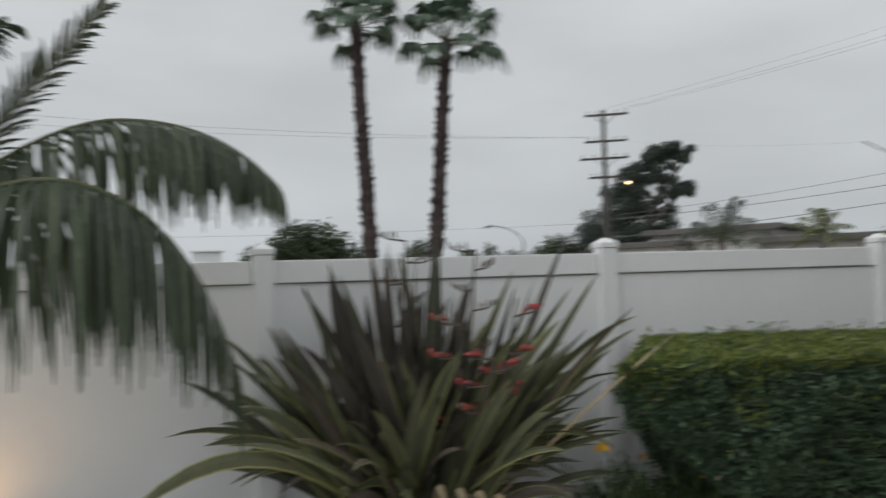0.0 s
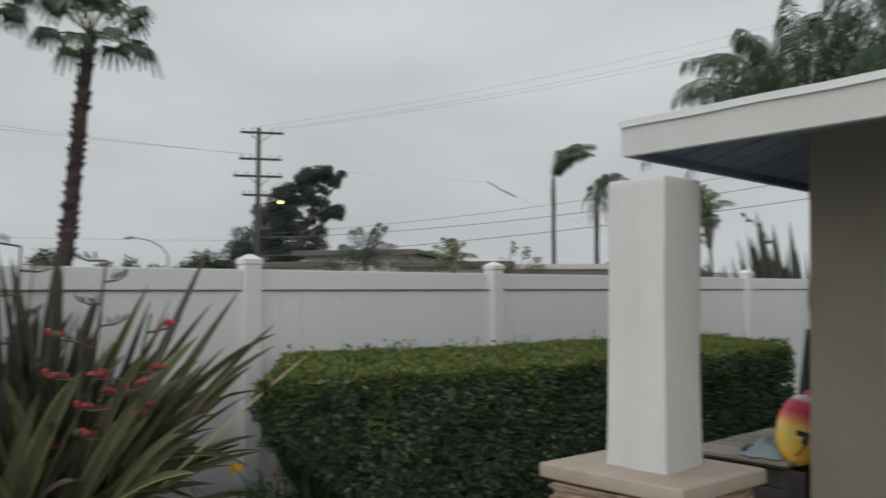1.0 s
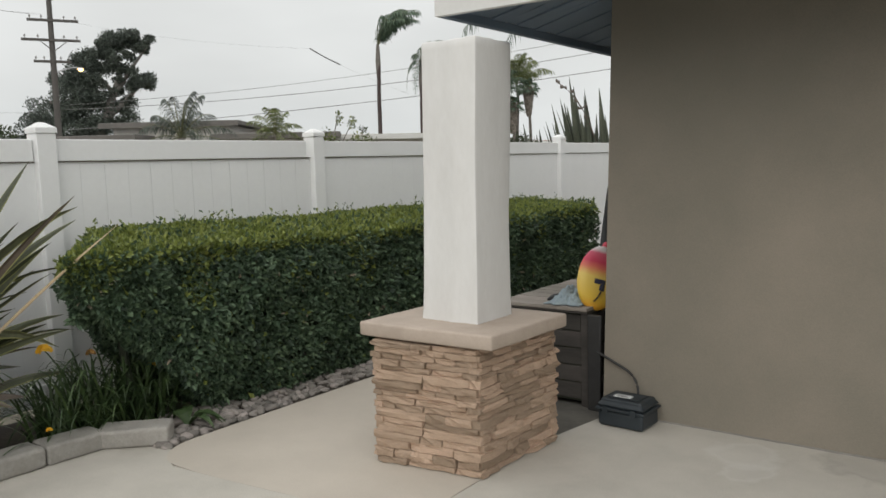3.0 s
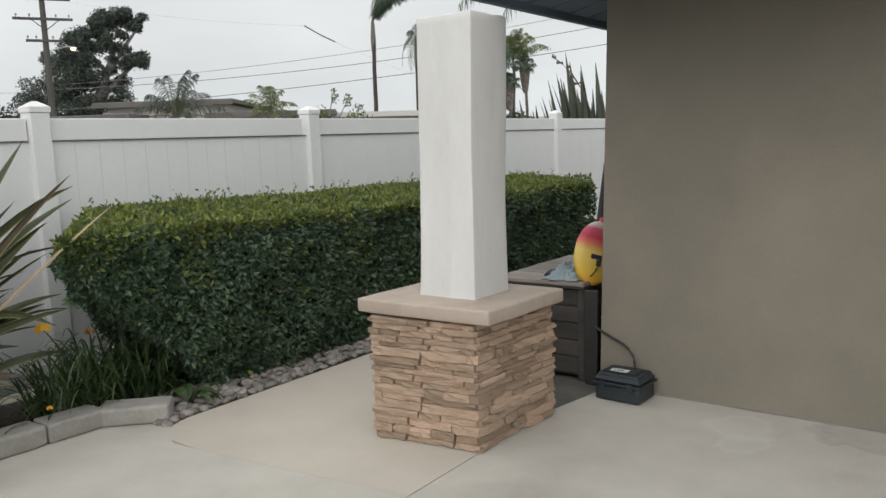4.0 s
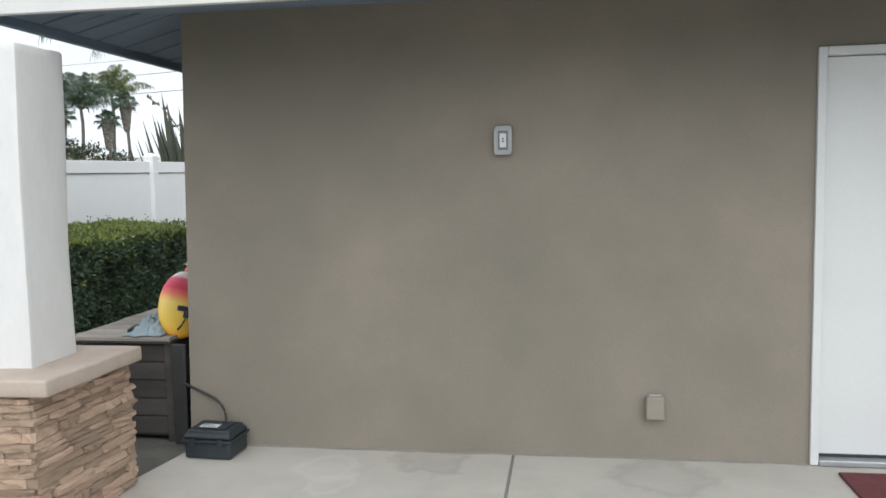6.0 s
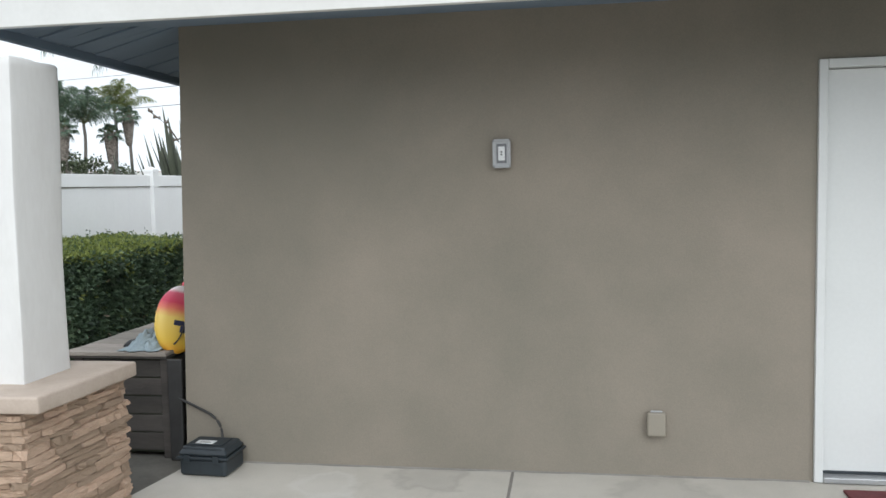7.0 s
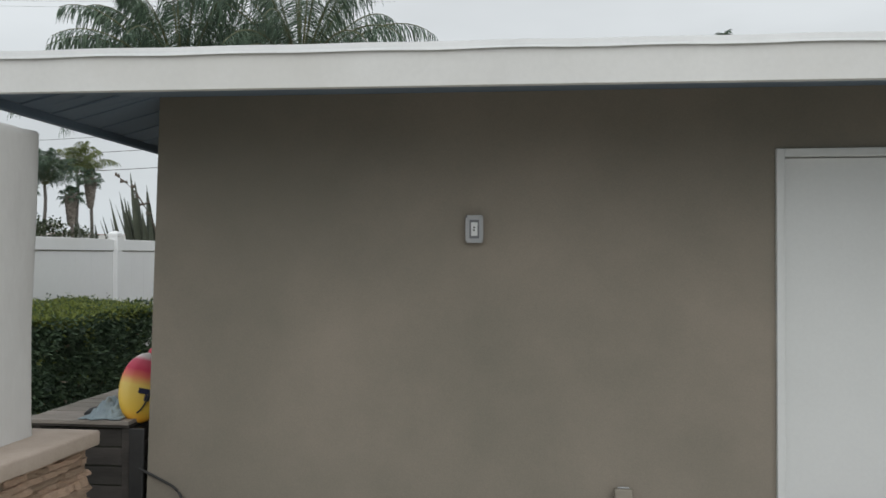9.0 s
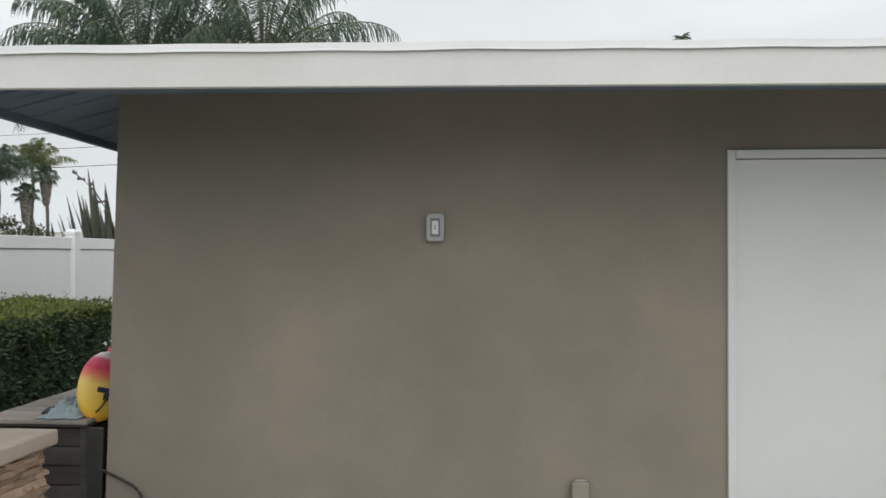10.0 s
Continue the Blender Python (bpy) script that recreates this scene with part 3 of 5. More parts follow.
for a, b in zip(POSTS, POSTS[1:]):
    y0, y1 = a + 0.0635, b - 0.0635
    if rail_me is None:
        L = y1 - y0
        r_ob = part("top_rail", bevelled(-0.019, 0.019, 0, L, 1.600, 1.742, 0.005), M_VINYL, fence)
        rail_me = r_ob.data
        l_ob = part("bottom_rail", bevelled(-0.025, 0.025, 0, L, 0.03, 0.17, 0.006), M_VINYL, fence)
        low_me = l_ob.data
        b_ob = part("fence_board", bevelled(-0.011, 0.011, -0.001, L / 13 + 0.001, 0.16, 1.606, 0), M_VINYL, fence)
        board_me = b_ob.data
        boards = [b_ob] + [new("fence_board", board_me) for _ in range(12)]
    else:
        r_ob, l_ob = new("top_rail", rail_me), new("bottom_rail", low_me)
        boards = [new("fence_board", board_me) for _ in range(13)]
    for o in (r_ob, l_ob, *boards):
        o.parent = fence
    r_ob.location = l_ob.location = (0, y0, 0)
    for k, o in enumerate(boards):
        o.location = (-0.004 - 0.0007 * (k % 2), y0 + k * (y1 - y0) / 13, 0)
    # thin dark strip laid on the boards as the top rail's shadow line
    part("rail_shade_strip", bevelled(0.0072, 0.0185, y0 + 0.003, y1 - 0.003, 1.5940, 1.5988, 0), M_MORTAR_SHADE, fence, "dark strip painting the shade under the top rail")

# ---- hedge ----
HX0, HX1, HY0, HY1 = -4.66, -3.80, 2.47, 8.85


def hedge_top(y):
    return 1.075 - 0.013 * (y - 2.4) + 0.02 * noise.noise((0, y * 0.9, 0))


def hedge_front(y, z):
    return HX1 + 0.11 * noise.noise((y * 1.6, z * 2.0, 5)) + 0.035 * noise.noise((y * 5, z * 5, 9)) - 0.16 * max(0, 0.35 - z)


def hedge_start(x):
    """The near end runs askew, further back at the fence."""
    return HY0 + 0.62 * (HX1 - x) / (HX1 - HX0)


def hx0(y):
    return max(HX0 + 0.06, HX1 - (y - HY0) / 0.62 * (HX1 - HX0) + 0.06)


def hedge_low(y):
    """Height of the lowest leaves: the near end is undercut."""
    return 0.06 + 0.90 * max(0.0, 1 - (y - HY0 + 0.03) / 0.95) ** 0.85


hedge = thing("hedge", "clipped dark green hedge with pale new growth on top", "hedge", (0, 0, 0))
# closed shell behind the leaves, its dark colour painting the hedge's inner shade
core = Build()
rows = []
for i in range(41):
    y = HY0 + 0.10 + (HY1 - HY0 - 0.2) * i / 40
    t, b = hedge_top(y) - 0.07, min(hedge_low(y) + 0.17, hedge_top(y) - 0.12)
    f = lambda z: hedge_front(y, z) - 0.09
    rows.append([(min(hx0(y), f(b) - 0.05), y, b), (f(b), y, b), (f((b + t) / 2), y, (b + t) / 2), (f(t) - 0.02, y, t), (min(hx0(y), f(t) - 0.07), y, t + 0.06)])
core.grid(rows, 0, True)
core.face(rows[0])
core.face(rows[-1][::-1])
core.done("inner_shade_mass", M_TWIG_SHADE, hedge, "dark shell standing in for the shaded inside of the hedge")
for k in range(9):
    st = Build()
    y = HY0 + 0.5 + k * 0.72
    st.tube([(-4.2 + rnd(-0.1, 0.1), y, -0.03), (-4.15 + rnd(-0.1, 0.1), y + rnd(-0.1, 0.1), 0.25), (-4.2, y, 0.6)], [0.03, 0.026, 0.02], 6)
    st.done("stem", M_TWIG_SHADE, hedge)


def leaf(b, c, d, s, length, width, slot=0):
    """One folded leaf from c along d, with side s."""
    m = c + d * length * 0.5
    n = d.cross(s).normalized() * width * 0.25
    b.face((c, m + s * width * 0.5 + n, c + d * length, m - s * width * 0.5 + n), slot)


def rand_dir(bias, spread=1.0):
    v = Vector((random.gauss(0, 1), random.gauss(0, 1), random.gauss(0, 1))).normalized()
    return (v * spread + Vector(bias)).normalized()


def put_leaf(b, p, bias, size, slot=0, spread=1.0):
    d = rand_dir(bias, spread)
    s = d.cross(rand_dir((0, 0, 0))).normalized()
    leaf(b, Vector(p), d, s, size * rnd(0.7, 1.3), size * rnd(0.45, 0.65), slot)


lv = Build()
for k in range(52000):
    y = HY0 + (HY1 - HY0) * random.random() ** 1.25
    lo, hi = hedge_low(y) - 0.05, hedge_top(y)
    z = lo + (hi - lo) * random.random()
    depth = abs(random.gauss(0, 0.045))
    x = hedge_front(y, z) - depth + 0.012
    near_top = z > hi - 0.07
    if noise.noise((y * 7, z * 7, 20)) < -0.28 and random.random() < 0.6:
        continue
    size = rnd(0.036, 0.058) if y < 5 else 0.056
    put_leaf(lv, (x, y, z), (0.7, 0, -0.25), size, 1 if (near_top and random.random() < 0.5) or (z > hi - 0.38 and noise.noise((y * 2.6, z * 2.6, 40)) > 0.22 and random.random() < 0.3) or random.random() < 0.012 else 2 if random.random() < 0.006 else 0)
for k in range(30000):
    y = HY0 + (HY1 - HY0) * random.random() ** 1.2
    x = HX0 + (HX1 + 0.02 - HX0) * random.random()
    z = hedge_top(y) + 0.02 * noise.noise((x * 3, y * 3, 2)) - abs(random.gauss(0, 0.03)) + 0.01 + 0.10 * (HX1 - x)
    if y < hedge_start(x):
        continue
    put_leaf(lv, (x, y, z), (0, 0, 0.9), 0.042, 1 if random.random() < 0.93 else 0)
for k in range(5000):
    z = rnd(0.72, 1.08)
    x = HX0 + (HX1 - HX0) * random.random()
    y = (hedge_start(x) if k < 3200 else HY1) + abs(random.gauss(0, 0.04)) * (1 if k < 3200 else -1)
    if z < 0.68 and k < 3200 and (HX1 - x) < 0.4:
        y += 0.3 * (0.68 - z)
    put_leaf(lv, (x, y, z), (0, -0.7 if k < 3200 else 0.7, 0), 0.045, 1 if z > 1.02 and random.random() < 0.5 else 0)
for k in range(5200):
    # leaves under the near end
    y = HY0 + 0.02 + 1.0 * random.random()
    x = rnd(max(HX0, hx0(y) - 0.06), HX1 - 0.02)
    put_leaf(lv, (x, y, hedge_low(y) + rnd(-0.05, 0.12)), (0.2, -0.5, -0.5), 0.048, 0)
for k in range(460):
    # loose sprigs standing above the clipped top
    y = HY0 + (HY1 - HY0) * random.random()
    x = HX0 + (HX1 - HX0) * random.random()
    if y < hedge_start(x):
        continue
    z0 = hedge_top(y) + 0.10 * (HX1 - x)
    tall = 0.02 + 0.075 * random.random() ** 2 + (0.06 if k % 23 == 0 else 0)
    for j in range(7):
        put_leaf(lv, (x + rnd(-0.012, 0.012), y + rnd(-0.012, 0.012), z0 + tall * j / 6), (0, 0, 0.8), 0.032, 1 if random.random() < 0.6 else 0)
tagged(lv.done("foliage", [M_LEAF, M_LEAF_NEW, M_LEAF_DRY], hedge, "small glossy leaves, yellow-green on top"), kind="stuff")

# ---- column ----
CX0, CX1, CY0, CY1, CZ = -2.395, -1.77, 3.315, 4.06, 0.648
column = thing("column", "unfinished porch column: white plastered shaft on a stone-clad plinth", "column", ((CX0 + CX1) / 2, (CY0 + CY1) / 2, 0))
ox, oy = column.location.x, column.location.y


def local(bm):
    bmesh.ops.translate(bm, verts=bm.verts[:], vec=(-ox, -oy, 0))
    return bm


FOOT = [Vector((-2.395, 3.315, 0)), Vector((-1.807, 3.385, 0)), Vector((-1.77, 4.06, 0)), Vector((-2.37, 4.04, 0))]
foot_mid = sum(FOOT, Vector()) / 4
plinth = part("plinth", local(prism([(foot_mid + (p - foot_mid) * 0.9).xy for p in FOOT], 0.0, CZ)), M_MORTAR_SHADE, column, "plinth clad in tan ledger stone")
bm = bevelled(-2.512, -1.70, 3.322, 4.02, CZ, 0.722, 0.012, 3)
for v in bm.verts:
    v.co.x += 0.045 * (v.co.y - 3.322)
    v.co.y += 0.02 * (v.co.x + 2.512)
bmesh.ops.subdivide_edges(bm, edges=[e for e in bm.edges if e.calc_length() > 0.3], cuts=8, use_grid_fill=True)
for v in bm.verts:
    v.co += Vector((noise.noise(v.co * 5), noise.noise(v.co * 5 + Vector((3, 0, 0))), noise.noise(v.co * 4 + Vector((0, 7, 0))))) * 0.0035
part("cap", local(bm), M_CAP, column, "beige concrete cap slab", True)

# shaft: plaster over a square core, uneven edges and a lumpy top
bm = bmesh.new()
SX0, SX1, SY0, SY1, SZ0, SZ1 = -2.262, -1.922, 3.55, 3.87, 0.716, 2.135
secs = []
n_z = 44
U_STEPS = (0.0, 0.012, 0.03, 0.08, 0.25, 0.42, 0.58, 0.64, 0.75, 0.92, 0.97, 0.988)
n_s = len(U_STEPS)
for i in range(n_z + 1):
    t = i / n_z
    z = SZ0 + (SZ1 - SZ0) * t
    g = 0.006 * (1 - t) ** 14
    ring = []
    for side in range(4):
        for j in range(n_s):
            u = U_STEPS[j]
            cx, cy = (SX0 + SX1) / 2, (SY0 + SY1) / 2
            hx, hy = (SX1 - SX0) / 2 + g, (SY1 - SY0) / 2 + g
            px, py = ((-1 + 2 * u, -1), (1, -1 + 2 * u), (1 - 2 * u, 1), (-1, 1 - 2 * u))[side]
            r = 1 - 0.022 * (abs(px * py)) ** 14
            q = Vector((cx + px * hx * r, cy + py * hy * r, z))
            q += Vector((noise.noise((q.x * 6, q.y * 6, z * 1.6)), noise.noise((q.x * 6, q.y * 6 + 9, z * 1.6)), 0)) * 0.007
            if side == 0 and 0.57 < u < 0.65:
                q.y -= 0.009
            q += Vector((px, py, 0)) * 0.006 * noise.noise((side * 5 + u * 3.2, 2.0, z * 0.8))
            q += Vector((0.022, 0.018, 0)) * t
            if i == n_z:
                q.z += 0.010 * noise.noise((q.x * 9, q.y * 9, 4))
            ring.append(bm.verts.new(q))
    secs.append(ring)
m = 4 * n_s
for i in range(n_z):
    for j in range(m):
        bm.faces.new((secs[i][j], secs[i][(j + 1) % m], secs[i + 1][(j + 1) % m], secs[i + 1][j]))
inner = [bm.verts.new(((v.co.x - (SX0 + SX1) / 2 - 0.022) * 0.965 + (SX0 + SX1) / 2 + 0.022, (v.co.y - (SY0 + SY1) / 2 - 0.018) * 0.965 + (SY0 + SY1) / 2 + 0.018, SZ1 + 0.006 + 0.012 * noise.noise(v.co * 8))) for v in secs[-1]]
for j in range(m):
    bm.faces.new((secs[-1][j], secs[-1][(j + 1) % m], inner[(j + 1) % m], inner[j]))
bm.faces.new(inner)
part("shaft", local(bm), M_PLASTER, column, "rough white plastered square shaft", True)

# ---- small fittings on the wall ----
switch = thing("switch_box", "grey weatherproof switch box with a white rocker on the stucco wall", "switch", (0.101, WALL_Y, 1.709))
part("back_box", bevelled(-0.040, 0.040, -0.030, 0.002, -0.066, 0.066, 0.006), M_GREYBOX, switch)
part("cover", bevelled(-0.047, 0.047, -0.044, -0.0305, -0.075, 0.075, 0.012, 3), M_GREYBOX, switch, "rounded grey cover plate")
part("recess", bevelled(-0.026, 0.026, -0.0455, -0.0445, -0.050, 0.050, 0), M_RECESS, switch, "dark recessed panel")
part("plate", bevelled(-0.017, 0.017, -0.049, -0.046, -0.036, 0.036, 0.002), M_SWITCHPLATE, switch, "white inner plate")
part("rocker", bevelled(-0.010, 0.010, -0.0545, -0.0493, -0.024, 0.024, 0.002), M_SWITCHPLATE, switch, "white rocker")
part("marking", bevelled(-0.005, 0.005, -0.0562, -0.0549, -0.010, -0.002, 0), M_DARKBAR, switch)
part("marking", bevelled(-0.004, 0.004, -0.0562, -0.0549, 0.004, 0.013, 0), M_DARKBAR, switch)
for x0, x1, z0, z1 in ((-0.047, -0.034, -0.062, 0.062), (0.034, 0.047, -0.062, 0.062), (-0.038, 0.038, 0.0625, 0.0745), (-0.038, 0.038, -0.0745, -0.0625)):
    part("cover_rim", bevelled(x0, x1, -0.053, -0.0445, z0, z1, 0.003), M_GREYBOX, switch)
outlet = thing("outlet_box", "stucco-coloured outdoor outlet box low on the wall", "outlet", (0.880, WALL_Y, 0.291))
part("back_box", bevelled(-0.042, 0.042, -0.035, 0.002, -0.058, 0.058, 0.005), M_STUCCO, outlet)
part("lid", bevelled(-0.048, 0.048, -0.052, -0.0355, -0.064, 0.064, 0.010, 3), mat("painted_lid", (0.225, 0.205, 0.168), (0.265, 0.24, 0.195), 6, 80, 0.6, 0.0008), outlet, "painted hinged lid")
part("hinge", bevelled(-0.03, 0.03, -0.046, -0.036, 0.065, 0.073, 0.003), M_GREYBOX, outlet)

# ---- equipment case with its cable ----
case = thing("equipment_case", "black plastic equipment case on the concrete by the wall", "case", (-1.53, 4.512, 0))
case.rotation_euler = (0, 0, radians(-3))
part("body", bevelled(-0.138, 0.138, -0.107, 0.107, 0.004, 0.096, 0.016, 3), M_BLACK, case)
part("rim", bevelled(-0.150, 0.150, -0.118, 0.118, 0.0965, 0.112, 0.006, 3), M_BLACK, case)
lidb = bevelled(-0.143, 0.143, -0.110, 0.110, 0.1125, 0.162, 0.016, 3)
for v in lidb.verts:
    if v.co.z > 0.14:
        v.co.x *= 0.9
        v.co.y *= 0.86
part("lid", lidb, M_BLACK, case)
part("lid_panel", bevelled(-0.095, 0.095, -0.065, 0.065, 0.1625, 0.168, 0.004, 2), M_BLACK, case)
part("label", bevelled(-0.068, 0.038, -0.055, -0.002, 0.1685, 0.1705, 0.0005, 1), M_LABEL, case, "worn white label")
part("print", bevelled(-0.056, 0.020, -0.042, -0.036, 0.1707, 0.1712, 0), M_DARKBAR, case)
part("print", bevelled(-0.056, 0.004, -0.024, -0.018, 0.1707, 0.1712, 0), M_DARKBAR, case)
for lx in (-0.085, 0.085):
    part("latch", bevelled(lx - 0.018, lx + 0.018, -0.123, -0.1185, 0.082, 0.122, 0.003), M_BLACK, case)
cab = Build()
cpts = arc((-1.50, 4.58, 0.14), (-1.49, 4.60, 0.235), (-1.58, 4.62, 0.285), 10) + arc((-1.58, 4.62, 0.285), (-1.68, 4.630, 0.33), (-1.79, 4.655, 0.365), 8)[1:]
cab.tube(cpts, [0.0075] * len(cpts), 8)
tagged(cab.done("cable", M_RUBBER, smooth=True), "black rubber cable rising from the equipment case", "cable")

# ---- wooden storage chest by the side wall ----
chest = thing("storage_chest", "weathered dark wooden storage chest with a grey plank lid", "storage chest", (-2.16, 5.32, -0.022))
X0, X1, Y0, Y1 = -0.33, 0.270, -0.585, 0.60
part("carcass", bevelled(X0 + 0.02, X1 - 0.02, Y0 + 0.02, Y1 - 0.02, 0.03, 0.595, 0), M_TWIG_SHADE, chest)
for cx in (X0, X1 - 0.05):
    for cy in (Y0, Y1 - 0.05):
        part("corner_post", bevelled(cx, cx + 0.05, cy, cy + 0.05, 0.0, 0.60, 0.004), M_WOOD_DARK, chest)
for k in range(5):
    z = 0.045 + k * 0.11
    part("front_plank", bevelled(X0 + 0.052, X1 - 0.052, Y0 + 0.006 + 0.003 * (k % 2), Y0 + 0.024, z, z + 0.102, 0.004), M_WOOD_DARK, chest)
    part("side_plank", bevelled(X1 - 0.024, X1 - 0.006 - 0.003 * (k % 2), Y0 + 0.052, Y1 - 0.052, z, z + 0.102, 0.004), M_WOOD_DARK, chest)
    part("side_plank", bevelled(X0 + 0.006, X0 + 0.024, Y0 + 0.052, Y1 - 0.052, z, z + 0.102, 0.004), M_WOOD_DARK, chest)
lid = part("lid", bevelled(X0 - 0.03, X1 + 0.004, Y0 - 0.02, Y1 + 0.02, 0.60, 0.615, 0.003), M_WOOD_DARK, chest, "plank lid weathered grey")
for k in range(9):
    yy = Y0 - 0.03 + k * 0.139
    part("lid_plank", bevelled(X0 - 0.045 + rnd(-0.012, 0.012), X1 + 0.01 + rnd(-0.008, 0.008), yy, yy + 0.128, 0.6155, 0.634 + rnd(0, 0.006), 0.004), M_WOOD_GREY, lid)

# crumpled cloth on the chest
cl = Build()
rows = []
for i in range(45):
    row = []
    for j in range(45):
        u, v = i / 44 * 2 - 1, j / 44 * 2 - 1
        r = math.hypot(u, v)
        wu, wv = u + 0.25 * noise.noise((u * 2, v * 2, 11)), v + 0.25 * noise.noise((u * 2, v * 2, 17))
        h = max(0, 1 - r ** 2.4) * (0.026 + 0.13 * abs(noise.noise((wu * 2.3, wv * 1.8, 1))) + 0.045 * abs(noise.noise((wu * 5.2, wv * 4.6, 6)))) + 0.006 * abs(noise.noise((u * 9, v * 9, 3)))
        row.append((u * 0.125 * (1 + 0.25 * noise.noise((v * 2, u, 2))), v * 0.19 * (1 + 0.25 * noise.noise((u * 2, v, 8))), 0.004 + h))
    rows.append(row)
cl.grid(rows)
cloth = tagged(cl.done("cloth", M_CLOTH, smooth=True), "crumpled blue-grey cloth on the wooden chest", "cloth")
cloth.location = (-2.07, 4.90, 0.618)
so = cloth.modifiers.new("thickness", "SOLIDIFY")
so.thickness = 0.004
cupb = Build()
cupb.tube([(0, 0, 0.004), (0, 0, 0.006), (0, 0.06, 0.03), (0, 0.12, 0.03)], [0.02, 0.035, 0.035, 0.03], 10)
cup = tagged(cupb.done("dark_shoe", M_RIM, smooth=True), "small dark shoe lying on the wooden chest", "shoe")
cup.location = (-2.21, 4.86, 0.616)
cup.scale = (1.0, 0.8, 0.6)

# foam bodyboard standing against the side wall
board = thing("bodyboard", "yellow bodyboard fading to red, leaning on the chest by the wall", "bodyboard", (-1.90, 4.825, 0.588))
board.rotation_euler = (radians(-6), radians(17), radians(56))


def board_half(z):
    """Half width of the board's rounded outline at height z."""
    t = z / 0.41
    return 0.157 * max(0.0, 1 - abs(2 * t - 1.0) ** 2.3 / 1.06) ** 0.6


deck = Build()
rows = []
for i in range(25):
    z = 0.415 * i / 24
    w = max(board_half(z), 0.006)
    e = 0.026 * min(1, w / 0.05)
    rows.append([(x * w, e * s, z) for x, s in ((-1, 0), (-0.92, -0.7), (-0.6, -1.1), (0, -1.3), (0.6, -1.1), (0.92, -0.7), (1, 0), (0.92, 0.7), (0, 1.0), (-0.92, 0.7))])
deck.grid(rows, 0, True)
deck.face(rows[0][::-1])
deck.face(rows[-1])
deck.done("deck", board_material(), board, "foam deck fading from yellow to red", True)
nub = Build()
nub.tube([(0, 0, 0.405), (0, 0, 0.432), (0, 0, 0.442)], [0.022, 0.017, 0.006], 10)
nub.done("tip", M_BOARD_R, board, "red tip", True)
part("print", bevelled(-0.05, 0.03, -0.038, -0.0325, 0.165, 0.195, 0.002, 1), M_NAVY, board, "navy printed mark")
part("print", bevelled(-0.005, 0.03, -0.038, -0.0325, 0.125, 0.164, 0.002, 1), M_NAVY, board, "navy printed mark")
ls = Build()
ls.tube(arc((0.02, -0.04, 0.19), (0.0, -0.06, 0.09), (-0.03, -0.036, 0.05), 8), [0.005] * 9, 6)
ls.done("leash", M_RUBBER, board)

bag = Build()
rows = []
for i in range(12):
    z = 0.09 * i
    w = 0.055 + 0.05 * math.sin(min(1, i / 7) * math.pi * 0.5) - 0.085 * max(0, (i - 5) / 6)
    rows.append([(math.cos(a) * w * 0.7 + 0.012 * i * 0.35, math.sin(a) * w + 0.008 * i, z) for a in (2 * math.pi * k / 12 for k in range(12))])
bag.grid(rows, 0, True)
bag.face(rows[0][::-1])
bag.face(rows[-1])
umb = tagged(bag.done("folded_umbrella", M_RIM, smooth=True), "closed dark grey umbrella leaning at the side wall", "umbrella")
umb.location = (-2.50, 6.22, -0.02)
umb.scale = (0.9, 0.9, 1.34)
# black slab added to darken the shaded gap beside the chest
slab_b = bevelled(-0.045, 0.043, -0.012, 0.012, 0.0, 0.605, 0.008, 2)
for v in slab_b.verts:
    v.co.x += 0.008 * noise.noise((v.co.z * 4, v.co.x * 9, 2)) + 0.012 * v.co.z
panel = tagged(part("gap_shade_panel", slab_b, M_RUBBER), "added narrow black panel standing in for shade between chest and wall", "panel")
panel.location = (-1.832, 4.70, -0.022)
jar = Build()
jar.tube([(0, 0, 0), (0, 0, 0.01), (0, 0, 0.16), (0, 0, 0.2), (0, 0, 0.24)], [0.05, 0.06, 0.06, 0.03, 0.028], 12)
jr = tagged(jar.done("plastic_jug", mat("clear_grey_plastic", (0.34, 0.36, 0.38), (0.45, 0.47, 0.49), 5, 60, 0.3), smooth=True), "translucent grey plastic jug on the chest", "jug")
jr.location = (-2.065, 5.15, 0.613)
jr.scale = (0.8, 0.8, 1.22)

# ---- kerb stones ----
line = [(-3.95, -0.72), (-3.945, -0.34), (-3.935, 0.04), (-3.93, 0.42), (-3.925, 0.80), (-3.915, 1.18), (-3.905, 1.56), (-3.90, 1.93), (-3.90, 2.29), (-3.885, 2.62), (-3.60, 2.90)]
for k, (a, b) in enumerate(zip(line, line[1:])):
    a, b = Vector((*a, 0)), Vector((*b, 0))
    L = (b - a).length - 0.008
    bm = bevelled(-L / 2, L / 2, -0.095, 0.095, 0, 0.105 + rnd(-0.006, 0.006), 0.018, 3)
    bmesh.ops.subdivide_edges(bm, edges=[e for e in bm.edges if e.calc_length() > 0.08], cuts=4, use_grid_fill=True)
    for v in bm.verts:
        v.co += Vector((0.4 * noise.noise(v.co * 14 + Vector((k, 0, 0))), noise.noise(v.co * 14 + Vector((0, k, 5))), 0.6 * noise.noise(v.co * 11 + Vector((9, 0, k))))) * 0.008
        v.co.z = max(v.co.z, 0)
    ob = part("kerb_stone", bm, M_KERB)
    ob.matrix_world = Matrix.Translation((a + b) / 2) @ Matrix.Rotation(math.atan2(b.y - a.y, b.x - a.x), 4, "Z")
    tagged(ob, "rough grey concrete kerb stone edging the planting bed", "kerb stone", "kerb stones along the bed")

# ---- near plants ----


